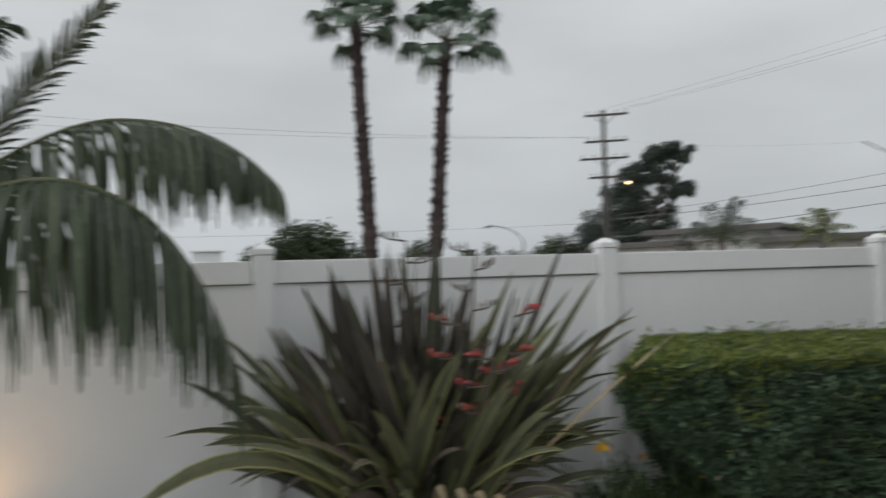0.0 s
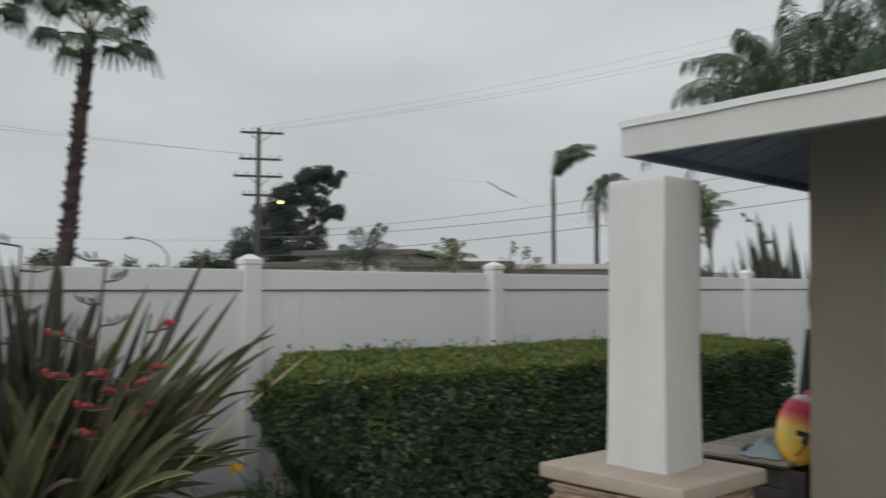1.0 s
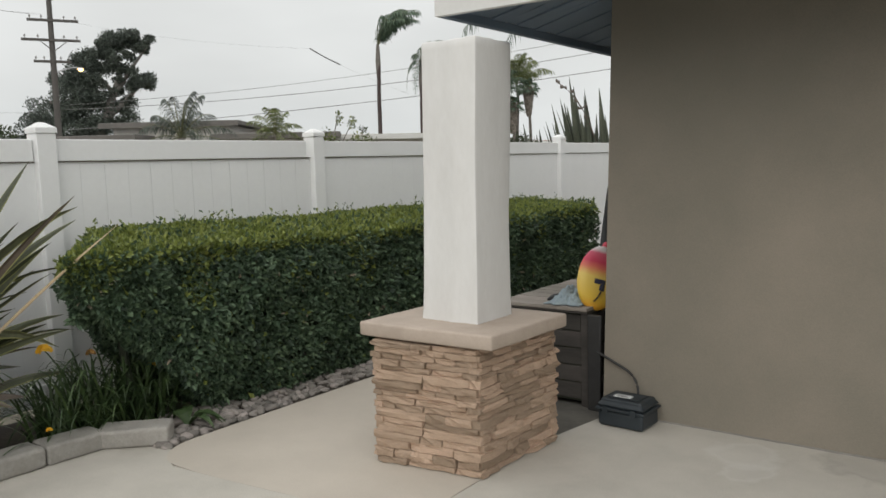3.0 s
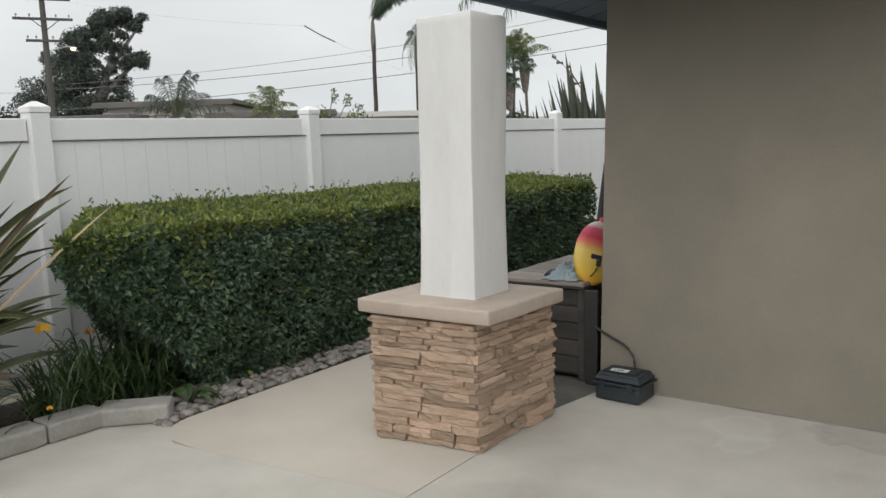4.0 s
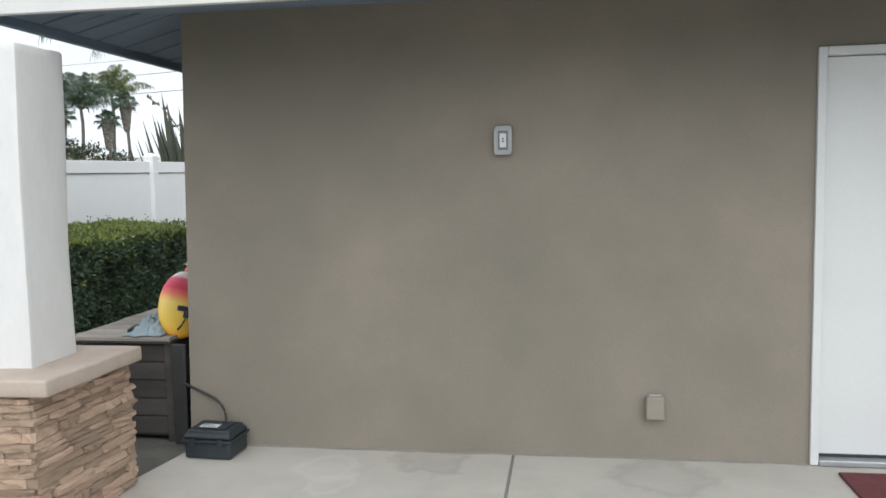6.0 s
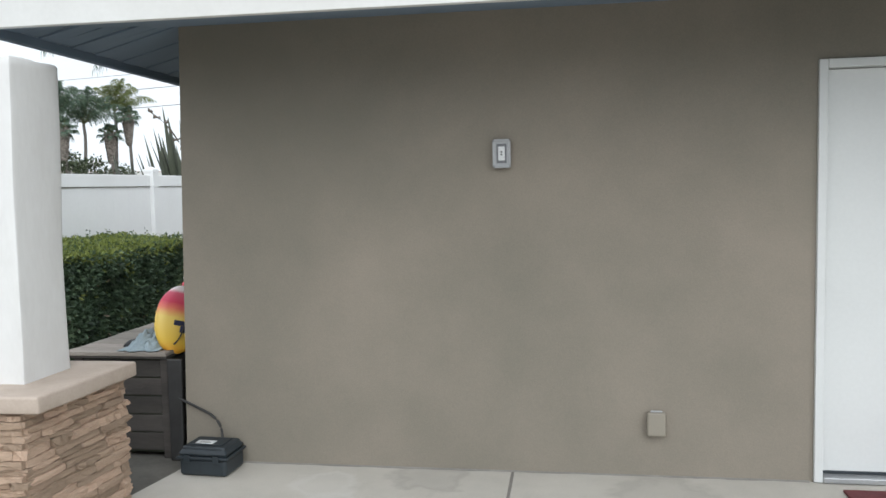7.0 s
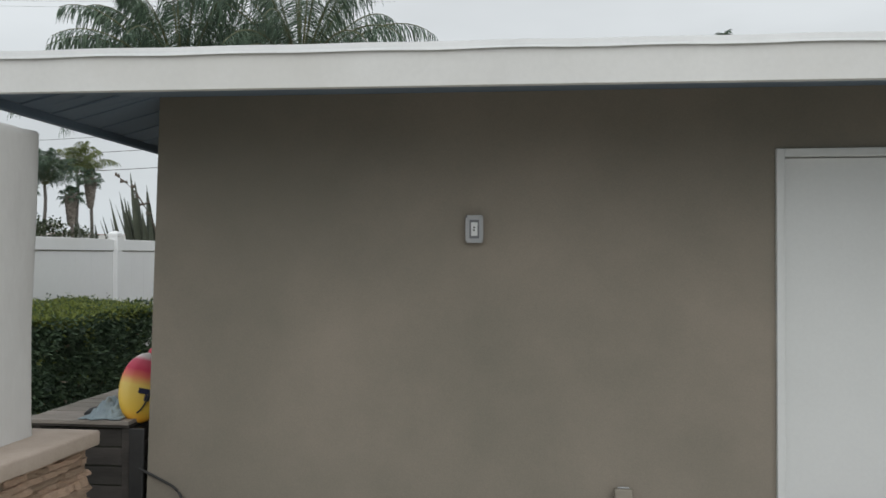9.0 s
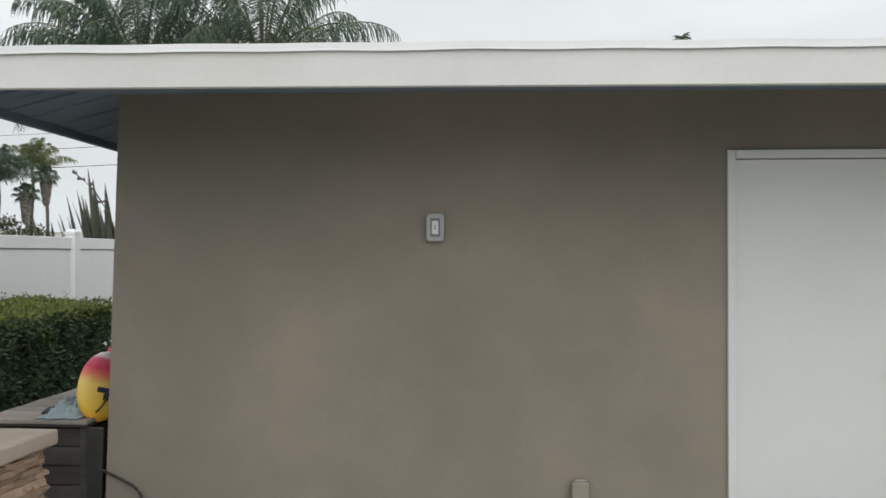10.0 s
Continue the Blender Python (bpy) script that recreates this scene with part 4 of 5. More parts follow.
def flax_leaf(parent, base, tip, lift, width, mats, twist=0.0):
    base, tip = Vector(base), Vector(tip)
    mid = base.lerp(tip, 0.55) + Vector((0, 0, lift))
    pts = arc(base, mid, tip, 12)
    flat = Vector((tip.x - base.x, tip.y - base.y, 0))
    side0 = Vector((0, 0, 1)).cross(flat).normalized() if flat.length > 0.05 else Vector((0, 1, 0))
    b = Build()
    rows = []
    for i, p in enumerate(pts):
        t = i / 12
        w = width * (0.62 + 0.55 * t - 1.17 * t ** 4.0) + 0.002
        d = (pts[min(i + 1, 12)] - pts[max(i - 1, 0)]).normalized()
        s = (side0 * math.cos(twist) + d.cross(side0) * math.sin(twist)).normalized()
        n = d.cross(s)
        row = []
        for u, h in ((-1, 0.35), (-0.8, 0.27), (0, 0), (0.8, 0.27), (1, 0.35)):
            q = p + s * u * w * 0.5 - n * h * w * 0.5
            q.x = max(q.x, -4.76)
            row.append(q)
        rows.append(row)
    b.grid(rows, (1, 0, 0, 1))
    return b.done("leaf", mats, parent)


flax = thing("flax_plant", "large bronze-green flax with strap leaves and red flower stalks", "flax plant", (-4.30, 1.34, -0.02))
random.seed(11)
for k in range(190):
    az = rnd(0, 2 * math.pi)
    out = random.random() ** 0.75
    base = (rnd(-0.16, 0.12), rnd(-0.24, 0.24), 0.0)
    ln = rnd(1.15, 1.78) * (1.08 - 0.25 * out)
    lean = radians(4 + (70 if math.sin(az) > -0.3 else 60) * out)
    dx, dy = math.cos(az) * math.sin(lean) * ln * 0.62, math.sin(az) * math.sin(lean) * ln * 1.02
    if dx < -0.3:
        dx = -0.3 + 0.2 * (dx + 0.3)
    dz = ln * math.cos(lean) * (1.06 - 0.12 * out)
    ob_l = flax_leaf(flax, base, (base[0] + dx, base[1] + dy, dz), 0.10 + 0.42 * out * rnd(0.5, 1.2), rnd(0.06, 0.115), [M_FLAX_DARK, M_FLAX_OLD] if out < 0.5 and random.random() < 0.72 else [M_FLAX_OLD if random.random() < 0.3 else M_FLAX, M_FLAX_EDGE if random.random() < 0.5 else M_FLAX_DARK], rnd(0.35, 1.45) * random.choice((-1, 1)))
for k in range(80):
    az = rnd(0.15, 2.9) if k < 72 else rnd(3.4, 6.0)
    lean = radians(rnd(28, 62))
    ln = rnd(1.3, 1.75)
    dx, dy, dz = math.cos(az) * math.sin(lean) * ln * 0.55 + 0.12, math.sin(az) * math.sin(lean) * ln * 0.95, ln * math.cos(lean)
    dx = max(dx, -0.32)
    flax_leaf(flax, (rnd(-0.1, 0.15), rnd(-0.2, 0.2), 0), (dx, dy, dz), rnd(0.15, 0.42), rnd(0.06, 0.105), [M_FLAX, M_FLAX_EDGE if random.random() < 0.7 else M_FLAX], rnd(0.35, 1.45) * random.choice((-1, 1)))
# long outlying leaves
for tip_p, lift, w in (((0.15, 1.40, 1.36), 0.45, 0.06), ((0.2, 1.30, 1.02), 0.55, 0.055), ((0.3, -1.35, 0.86), 0.55, 0.07), ((0.42, -1.62, 0.42), 0.95, 0.075), ((0.2, -0.9, 1.25), 0.25, 0.06), ((0.1, 1.0, 1.55), 0.2, 0.06), ((0.3, 1.15, 0.60), 0.7, 0.06), ((0.0, -0.62, 1.62), 0.15, 0.06), ((0.1, 0.62, 1.66), 0.1, 0.055), ((0.4, 1.25, 1.30), 0.3, 0.045)):
    flax_leaf(flax, (rnd(-0.1, 0.1), rnd(-0.1, 0.1), 0), tip_p, lift, w * 1.5, [M_FLAX, M_FLAX_EDGE], rnd(0.5, 1.3) * random.choice((-1, 1)))
flax_leaf(flax, (0.1, 0.1, 0), (0.61, 1.37, 1.27), 0.10, 0.02, [M_FLAX_DRY, M_FLAX_DRY], 1.0)
flax_leaf(flax, (0.1, 0.1, 0), (0.36, 0.86, 1.87), 0.02, 0.075, [M_FLAX_DARK, M_FLAX_DARK], 0.9)
for q in range(26):
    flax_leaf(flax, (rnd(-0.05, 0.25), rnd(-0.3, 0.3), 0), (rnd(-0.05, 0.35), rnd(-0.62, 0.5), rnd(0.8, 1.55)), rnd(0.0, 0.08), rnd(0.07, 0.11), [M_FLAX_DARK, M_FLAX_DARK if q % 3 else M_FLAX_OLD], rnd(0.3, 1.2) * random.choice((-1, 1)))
for q in range(4):
    flax_leaf(flax, (0.30, 0.1 * q, 0.1), (0.52 + 0.03 * q, 0.05 + 0.11 * q, 0.30 - 0.04 * q), 0.62, 0.055, [M_FLAX_DRY, M_FLAX_OLD], 0.4)
flax_leaf(flax, (0.1, 0.1, 0), (0.40, 1.02, 1.62), 0.12, 0.08, [M_FLAX, M_FLAX_EDGE], 0.9)
flax_leaf(flax, (0.05, 0.15, 0), (0.42, 1.24, 1.43), 0.22, 0.075, [M_FLAX_OLD, M_FLAX_EDGE], -0.9)


def flower_stalk(parent, base, top, red):
    b = Build()
    pts = arc(base, (Vector(base) + Vector(top)) / 2 + Vector((0.05, 0, 0.05)), top, 12)
    b.tube(pts, [0.013 - 0.0006 * i for i in range(13)], 7)
    b.done("stalk", M_STALK, parent, "dry brown flower stalk")
    for i in range(5 if not red else 6, 13):
        if red and random.random() < 0.2:
            continue
        sgn = 1 if i % 2 else -1
        p = Vector(pts[i])
        q = p + Vector((rnd(-0.03, 0.05), sgn * rnd(0.09, 0.16), rnd(0.01, 0.05)))
        br = Build()
        br.tube([p, p.lerp(q, 0.6) - Vector((0, 0, 0.012)), q], [0.006, 0.006, 0.004], 5)
        for j in range(5):
            c = p.lerp(q, 0.35 + 0.16 * j)
            e = c + Vector((rnd(-0.03, 0.03), sgn * rnd(0.0, 0.02), rnd(0.02, 0.045)))
            br.tube([c, c.lerp(e, 0.5), e], [0.004, 0.021 if red and j > 1 else 0.007, 0.003], 6, 1 if red and (i + j) % 3 else 0)
        br.done("flower_branch", [M_STALK, M_RED], parent, "branch with red tubular flowers" if red else "branch with dry seed pods")


flower_stalk(flax, (0.0, -0.05, 0.3), (0.16, -0.05, 1.84), False)
flower_stalk(flax, (0.05, 0.25, 0.3), (0.18, 0.36, 1.78), False)
flower_stalk(flax, (0.18, 0.30, 0.2), (0.46, 0.50, 1.50), True)
flower_stalk(flax, (0.18, 0.2, 0.2), (0.50, 0.34, 1.18), True)
flower_stalk(flax, (0.15, 0.2, 0.2), (0.40, 0.18, 1.36), True)

# daylilies and fern at the end of the kerb
lily = thing("daylily_clump", "daylily clump with grassy leaves and yellow flowers by the hedge", "daylily", (-4.12, 2.82, -0.012))
gl = Build()
for k in range(340):
    az, ln = rnd(0, 2 * math.pi), rnd(0.30, 0.72)
    bx, by = rnd(-0.14, 0.14), rnd(-0.42, 0.36)
    tx, ty, tz = bx + math.cos(az) * ln * 0.62, by + math.sin(az) * ln * 0.75, rnd(0.05, 0.42)
    if tx > 0.34:
        tx = 0.34
    pts = arc((bx, by, 0), ((bx + tx) / 2, (by + ty) / 2, tz + rnd(0.12, 0.3)), (tx, ty, tz), 7)
    s = Vector((-math.sin(az), math.cos(az), 0))
    gl.grid([[p - s * 0.0085 * (1 - (i / 7) ** 2 * 0.9), p + s * 0.0085 * (1 - (i / 7) ** 2 * 0.9)] for i, p in enumerate(pts)])
tagged(gl.done("leaves", M_GRASSLEAF, lily, "arching grassy leaves"), kind="stuff")
for fx, fy, fz, size, m_fl in ((0.02, -0.37, 0.575, 0.055, M_YELLOW), (0.02, -0.10, 0.50, 0.036, mat("faded_orange_flower", (0.30, 0.16, 0.04), (0.40, 0.22, 0.06), 8, 40, 0.7)), (0.10, 0.24, 0.37, 0.034, M_YELLOW), (0.16, -0.44, 0.16, 0.022, M_YELLOW)):
    st = Build()
    st.tube(arc((0, fy * 0.4, 0.02), (fx, fy * 0.7, fz * 0.8), (fx, fy, fz), 8), [0.004] * 9, 6)
    stem_ob = st.done("flower_stem", M_GRASSLEAF, lily)
    fl = Build()
    for p in range(6):
        a = p * math.pi / 3
        o = Vector((math.cos(a) * 0.55 + 0.5, math.sin(a), 0.45)).normalized()
        c = Vector((fx, fy, fz))
        s = o.cross(Vector((1, 0, 0.3))).normalized()
        fl.grid([[c - s * w * size * 0.45 + o * size * t + Vector((0, 0, -size * 0.5 * t * t)), c + s * w * size * 0.45 + o * size * t + Vector((0, 0, -size * 0.5 * t * t))] for t, w in ((0, 0.3), (0.35, 0.8), (0.7, 1.0), (1.0, 0.25))])
    fl.done("flower", m_fl, stem_ob, "open yellow flower", True)
fern = thing("fern", "low fern with broad leaves beside the kerb end", "fern", (-3.74, 3.10, -0.01))
for k in range(11):
    az, ln = rnd(-0.4, 3.6), rnd(0.14, 0.26)
    d = Vector((math.cos(az), math.sin(az), 0))
    pts = arc((0, 0, 0), d * ln * 0.5 + Vector((0, 0, 0.17)), d * ln + Vector((0, 0, 0.03)), 6)
    s = Vector((-d.y, d.x, 0))
    b = Build()
    b.grid([[p - s * w, p + Vector((0, 0, -0.004)), p + s * w] for p, w in zip(pts, (0.006, 0.018, 0.027, 0.03, 0.026, 0.016, 0.002))])
    b.done("leaf", M_GRASSLEAF, fern)


def frond(parent, pts, leaf_len, droop, m_leaf, m_stem, pairs=40, width=0.028, r0=0.016, start=0.12, seg=3, name="frond", spread=0.5, scatter=0.12, fwd=0.45, gaps=0.0):
    """A feather frond: a rachis along pts with paired hanging leaflets."""
    pts = [Vector(p) for p in pts]
    n = len(pts) - 1
    b = Build()
    b.tube(pts, [r0 * (1 - 0.8 * i / n) for i in range(n + 1)], 6, 1)
    for k in range(pairs):
        t = start + (1 - start) * k / pairs
        f = t * n
        i = min(int(f), n - 1)
        p = pts[i].lerp(pts[i + 1], f - i)
        d = (pts[i + 1] - pts[i]).normalized()
        s = d.cross(Vector((0, 0, 1))).normalized()
        ln = leaf_len * (0.45 + 0.55 * math.sin(math.pi * min(1, 0.12 + t * 0.92))) * rnd(0.7, 1.12)
        for sg in (-1, 1):
            if random.random() < gaps:
                continue
            o = (s * sg * spread + d * (fwd + rnd(-scatter, scatter)) + Vector((0, 0, 0.28 + rnd(-scatter, scatter)))).normalized()
            q, rows = p.copy(), []
            for j in range(seg + 1):
                u = j / seg
                w = width * (0.35 + 1.3 * u - 1.6 * u * u) * 0.5 + 0.0012
                rows.append([q - d * w, q + d * w])
                o = (o + Vector((0, 0, -droop / seg))).normalized()
                q = q + o * ln / seg
            b.grid(rows, 0)
    return b.done(name, [m_leaf, m_stem], parent)


palm = thing("feather_palm", "feather palm with arching drooping fronds beside the fence", "palm", (-4.15, -1.75, -0.02))
tb = Build()
tb.tube([(0, 0, 0), (0.02, 0.02, 0.5), (0.03, 0.05, 1.1), (0.05, 0.12, 1.75)], [0.12, 0.09, 0.08, 0.075], 14)
tb.done("trunk", M_TRUNK_GREY, palm, smooth=True)
O = Vector((-4.15, -1.75, -0.02))


def rel(*pts):
    return [Vector(p) - O for p in pts]


CROWN = (-4.05, -1.45, 1.62)
frond(palm, arc(*rel(CROWN, (-3.86, -0.62, 2.42), (-3.80, -0.16, 2.40)), 12)[:-1] + arc(*rel((-3.80, -0.16, 2.40), (-3.75, 0.28, 2.40), (-3.74, 0.56, 2.07)), 12), 0.60, 4.5, M_FROND, M_RACHIS, 150, 0.034, seg=5, spread=0.4, fwd=0.22, gaps=0.28)
frond(palm, arc(*rel(CROWN, (-3.70, -0.85, 2.12), (-3.58, -0.42, 2.08)), 12)[:-1] + arc(*rel((-3.58, -0.42, 2.08), (-3.54, 0.12, 2.02), (-3.54, 0.35, 1.16)), 14), 0.98, 4.4, M_FROND, M_RACHIS, 190, 0.038, seg=6, spread=0.6, fwd=0.18, gaps=0.3)
frond(palm, arc(*rel(CROWN, (-3.95, -0.95, 2.10), (-3.85, -0.24, 2.98)), 20), 0.36, 0.35, M_FROND, M_RACHIS, 95, 0.034, seg=3, spread=0.8)
frond(palm, arc(*rel(CROWN, (-3.9, -1.25, 2.65), (-3.8, -0.66, 2.84)), 20), 0.36, 0.8, M_FROND, M_RACHIS, 70, 0.032, seg=3, spread=0.8)

# warm garden spotlight at the foot of the fence
spot = thing("garden_spotlight", "small garden spotlight throwing warm light on the fence", "spotlight", (-4.25, -1.15, -0.012))
sb = Build()
sb.tube([(0, 0, 0), (0, 0, 0.22)], [0.01, 0.01], 8)
sb.done("stake", M_BLACK, spot)
sb = Build()
sb.tube([(0.03, 0, 0.2), (0.02, 0, 0.225), (-0.06, 0, 0.30)], [0.02, 0.034, 0.04], 12)
sb.done("housing", M_BLACK, spot)
sb = Build()
sb.tube([(-0.0605, 0, 0.3005), (-0.063, 0, 0.303)], [0.034, 0.034], 12)
sb.done("lens", M_PATHLAMP, spot, "glowing warm lens")
lamp_d = bpy.data.lights.new("spot_bulb", "SPOT")
lamp_d.energy, lamp_d.color, lamp_d.spot_size, lamp_d.spot_blend, lamp_d.shadow_soft_size = 6.0, (1.0, 0.58, 0.24), radians(140), 1.0, 0.05
lamp_o = new("spot_bulb", lamp_d)
lamp_o.matrix_world = look((-4.30, -1.15, 0.34), (-4.8, -1.08, 0.95))

# ---- beyond the fence ----


def blob(b, c, r, n, size, slot=0, shell=0.55):
    """Leaves scattered through a lumpy clump."""
    c = Vector(c)
    for k in range(n):
        d = rand_dir((0, 0, 0.15))
        lump = 1 + 0.28 * noise.noise(d * 2.3 + c)
        t = (shell + (1 - shell) * random.random() ** 0.5) * rnd(0.9, 1.18)
        p = c + Vector((d.x * r[0], d.y * r[1], d.z * r[2])) * t * lump
        put_leaf(b, p, d * 0.4, size, slot)


def leafy_tree(name, label, at, trunk, limbs, clumps, m_leaf, size, category="tree", dense=1.0):
    """trunk: points and radii; limbs: lists of points; clumps: centre, radii, leaf count."""
    t = thing(name, label, category, at)
    b = Build()
    b.tube(*trunk, 9)
    b.done("trunk", M_BARK, t, smooth=True)
    for pts, r in limbs:
        b = Build()
        b.tube(pts, [r * (1 - 0.65 * i / (len(pts) - 1)) for i in range(len(pts))], 7)
        b.done("limb", M_BARK, t, smooth=True)
    b = Build()
    for c, r, n in clumps:
        if dense > 1:
            # break the clump into small sprays with gaps between
            for q in range(13):
                e = rand_dir((0, 0, 0)) * rnd(0.45, 0.98)
                sub_r = rnd(0.30, 0.50)
                blob(b, (c[0] + e.x * r[0], c[1] + e.y * r[1], c[2] + e.z * r[2]), [v * sub_r for v in r], int(n * dense / 13), size, shell=0.1)
        else:
            blob(b, c, r, int(n * dense), size, shell=0.15)
    tagged(b.done("crown", m_leaf, t), kind="stuff")
    return t


def fan_leaf(b, p, d, size, droop):
    """A fan palm leaf: stalk and a folded, drooping disc of blades."""
    d = d.normalized()
    hub = p + d * size * 1.25
    b.tube([p, p.lerp(hub, 0.5) + Vector((0, 0, 0.04 * size)), hub], [0.022, 0.016, 0.012], 4, 1)
    s = d.cross(Vector((0, 0, 1))).normalized()
    up = s.cross(d).normalized()
    for k in range(13):
        a = (k / 12 - 0.5) * radians(235)
        o = d * math.cos(a) + s * math.sin(a)
        ln = size * rnd(0.55, 0.72) * (1 - 0.18 * abs(a) / 2)
        w = size * 0.07
        t = o.cross(up)
        m1 = hub + o * ln * 0.55 + up * 0.06 * size
        m2 = hub + o * ln - Vector((0, 0, droop * ln))
        b.grid([[hub - t * w * 0.3, hub + t * w * 0.3], [m1 - t * w, m1 + t * w], [m2 - t * w * 0.2, m2 + t * w * 0.2]])


def fan_palm(label, base, top, r0, r1, leaf_size, n_leaves, skirt=0.0, ragged=True):
    base, top = Vector(base), Vector(top)
    t = thing("fan_palm", label, "palm", base)
    b = Build()
    pts, rad = [], []
    n = 46
    for i in range(n + 1):
        u = i / n
        p = (top - base) * u
        p += Vector((0.06 * math.sin(u * 3), 0.06 * math.sin(u * 4 + 1), 0))
        pts.append(p)
        rad.append((r0 + (r1 - r0) * u) * (1 + (0.13 * (i % 2) + 0.09 * noise.noise((i * 0.7, 0, base.x)) if ragged else 0)))
    b.tube(pts, rad, 11)
    if ragged:
        # broken leaf bases standing off the trunk
        for i in range(n * 6):
            a, u = rnd(0, 2 * math.pi), random.random()
            o = Vector((math.cos(a), math.sin(a), 0))
            p = pts[min(n, int(u * n))] + o * rad[min(n, int(u * n))] * 0.9
            q = p + o * rnd(0.05, 0.11) + Vector((0, 0, rnd(0.02, 0.14)))
            b.tube([p - Vector((0, 0, 0.06)), p.lerp(q, 0.5), q], [0.05, 0.045, 0.025], 4)
    b.done("trunk", M_TRUNK if ragged else M_TRUNK_GREY, t)
    head = pts[-1]
    if skirt:
        sk = Build()
        for k in range(620):
            a = rnd(0, 2 * math.pi)
            z = -skirt * random.random()
            r = 0.09 + 0.15 * (1 + z / skirt)
            o = Vector((math.cos(a), math.sin(a), 0))
            p = head + Vector((0, 0, z)) + o * r * 0.8
            q = head + Vector((0, 0, z - 0.22)) + o * r * rnd(0.5, 0.85)
            s = Vector((-o.y, o.x, 0)) * 0.035
            sk.grid([[p - s, p + s], [p.lerp(q, 0.5) - s + o * 0.05, p.lerp(q, 0.5) + s + o * 0.05], [q - s * 0.4, q + s * 0.4]])
        tagged(sk.done("dead_skirt", M_SKIRT, t, "brown skirt of dead leaves"), kind="stuff")
    for k in range(n_leaves):
        a = k * 2.39996 + rnd(-0.2, 0.2)
        el = radians(78 - (100 if not skirt else 105) * (k / n_leaves) + rnd(-10, 10))
        d = Vector((math.cos(a) * math.cos(el), math.sin(a) * math.cos(el), math.sin(el)))
        lf = Build()
        fan_leaf(lf, head - Vector((0, 0, 0.1)), d, leaf_size * rnd(0.85, 1.15), 0.35 + 0.5 * (k / n_leaves))
        lf.done("leaf", [M_FROND_HAZED, M_RACHIS], t)
    return t


def feather_palm(label, base, top, r, length, n, leaf_len, droop=1.2, sway=(0, 0, 0), low=-35, pairs=26, width=0.05, m_leaf=None, name="feather_palm", high=80, shaft=0.0, loose=0.25, gaps=0.0, m_trunk=None, bend=0.0):
    base, top = Vector(base), Vector(top)
    t = thing(name, label, "palm", base)
    h = top - base
    b = Build()
    b.tube([h * (i / 10) + Vector((0.05 * math.sin(i), 0.05 * math.cos(i * 1.3), 0)) for i in range(11)], [r * (1.15 - 0.35 * i / 10) for i in range(11)], 9)
    b.done("trunk", m_trunk or M_TRUNK_GREY, t, smooth=True)
    if shaft:
        b = Build()
        b.tube([h + Vector((0, 0, -shaft)), h + Vector((0, 0, -shaft * 0.5)), h + Vector((0, 0, 0.1))], [r * 0.85, r * 1.2, r * 0.6], 9)
        b.done("crownshaft", M_TRUNK_GREY, t, smooth=True)
    for k in range(n):
        a = k * 2.39996 + rnd(-0.25, 0.25)
        el = radians(high + (low - high) * k / max(1, n - 1) + rnd(-6, 6))
        d = Vector((math.cos(a) * math.cos(el), math.sin(a) * math.cos(el), math.sin(el)))
        L = length * rnd(0.85, 1.12)
        c = h + d * L * 0.62 + Vector((0, 0, 0.15 * L)) + Vector(sway) * 0.4 * L
        e = h + d * L * 0.98 + Vector((0, 0, -0.42 * L * (1 - 0.55 * max(0, math.sin(el))) - bend * L)) + Vector(sway) * L
        frond(t, arc(h, c, e, 12), leaf_len, droop, m_leaf or M_FROND_HAZED, M_RACHIS, pairs, width, r * 0.16, 0.12, 3 if loose > 0.3 else 2, scatter=loose, gaps=gaps)
    return t


random.seed(5)
# pair of tall fan palms
fan_palm("tall fan palm with shaggy brown trunk and green fan crown", (-22.37, 4.58, -0.06), (-22.42, 4.36, 9.3), 0.20, 0.155, 0.86, 28)
fan_palm("tall fan palm with slightly leaning trunk and fan crown", (-21.99, 6.12, -0.06), (-21.77, 6.96, 8.78), 0.19, 0.15, 0.92, 27)

# palms grouped beyond the fence, in the gap by the house


def beyond(y, z):
    """A place in the far palm group."""
    return Vector((-15.71, 0.5 + (y - 0.5) * 1.22, 1.53 + (z - 1.53) * 1.22))


def grounded(p):
    return (p.x, p.y, -0.06)


SKIRTED = "short fan palm with a long grey-brown dead-leaf skirt"
for y, z, size in ((22.95, 4.0, 0.26), (21.95, 3.42, 0.25), (19.75, 3.4, 0.26)):
    p = beyond(y, z)
    fan_palm(SKIRTED, grounded(p), p, 0.065, 0.055, size, 34, 0.95, False)
for y, z, ln, n, m_f, lab in ((20.95, 3.6, 1.5, 30, M_FROND_HAZED, "feather palm with dense green crown beyond the fence"), (22.55, 4.1, 1.45, 24, M_SHRUB, "feather palm with thin pale fronds beyond the fence"), (19.6, 3.75, 1.35, 24, M_FROND_HAZED, "feather palm with dark green crown beyond the fence")):
    p = beyond(y, z) + Vector((-0.5, 0.4, 0))
    feather_palm(lab, grounded(p), p, 0.065, ln, n, 0.42, 2.0, (0.10, 0.06, 0), 26, 44, 0.022, m_leaf=m_f, high=88, loose=0.6, gaps=0.08)

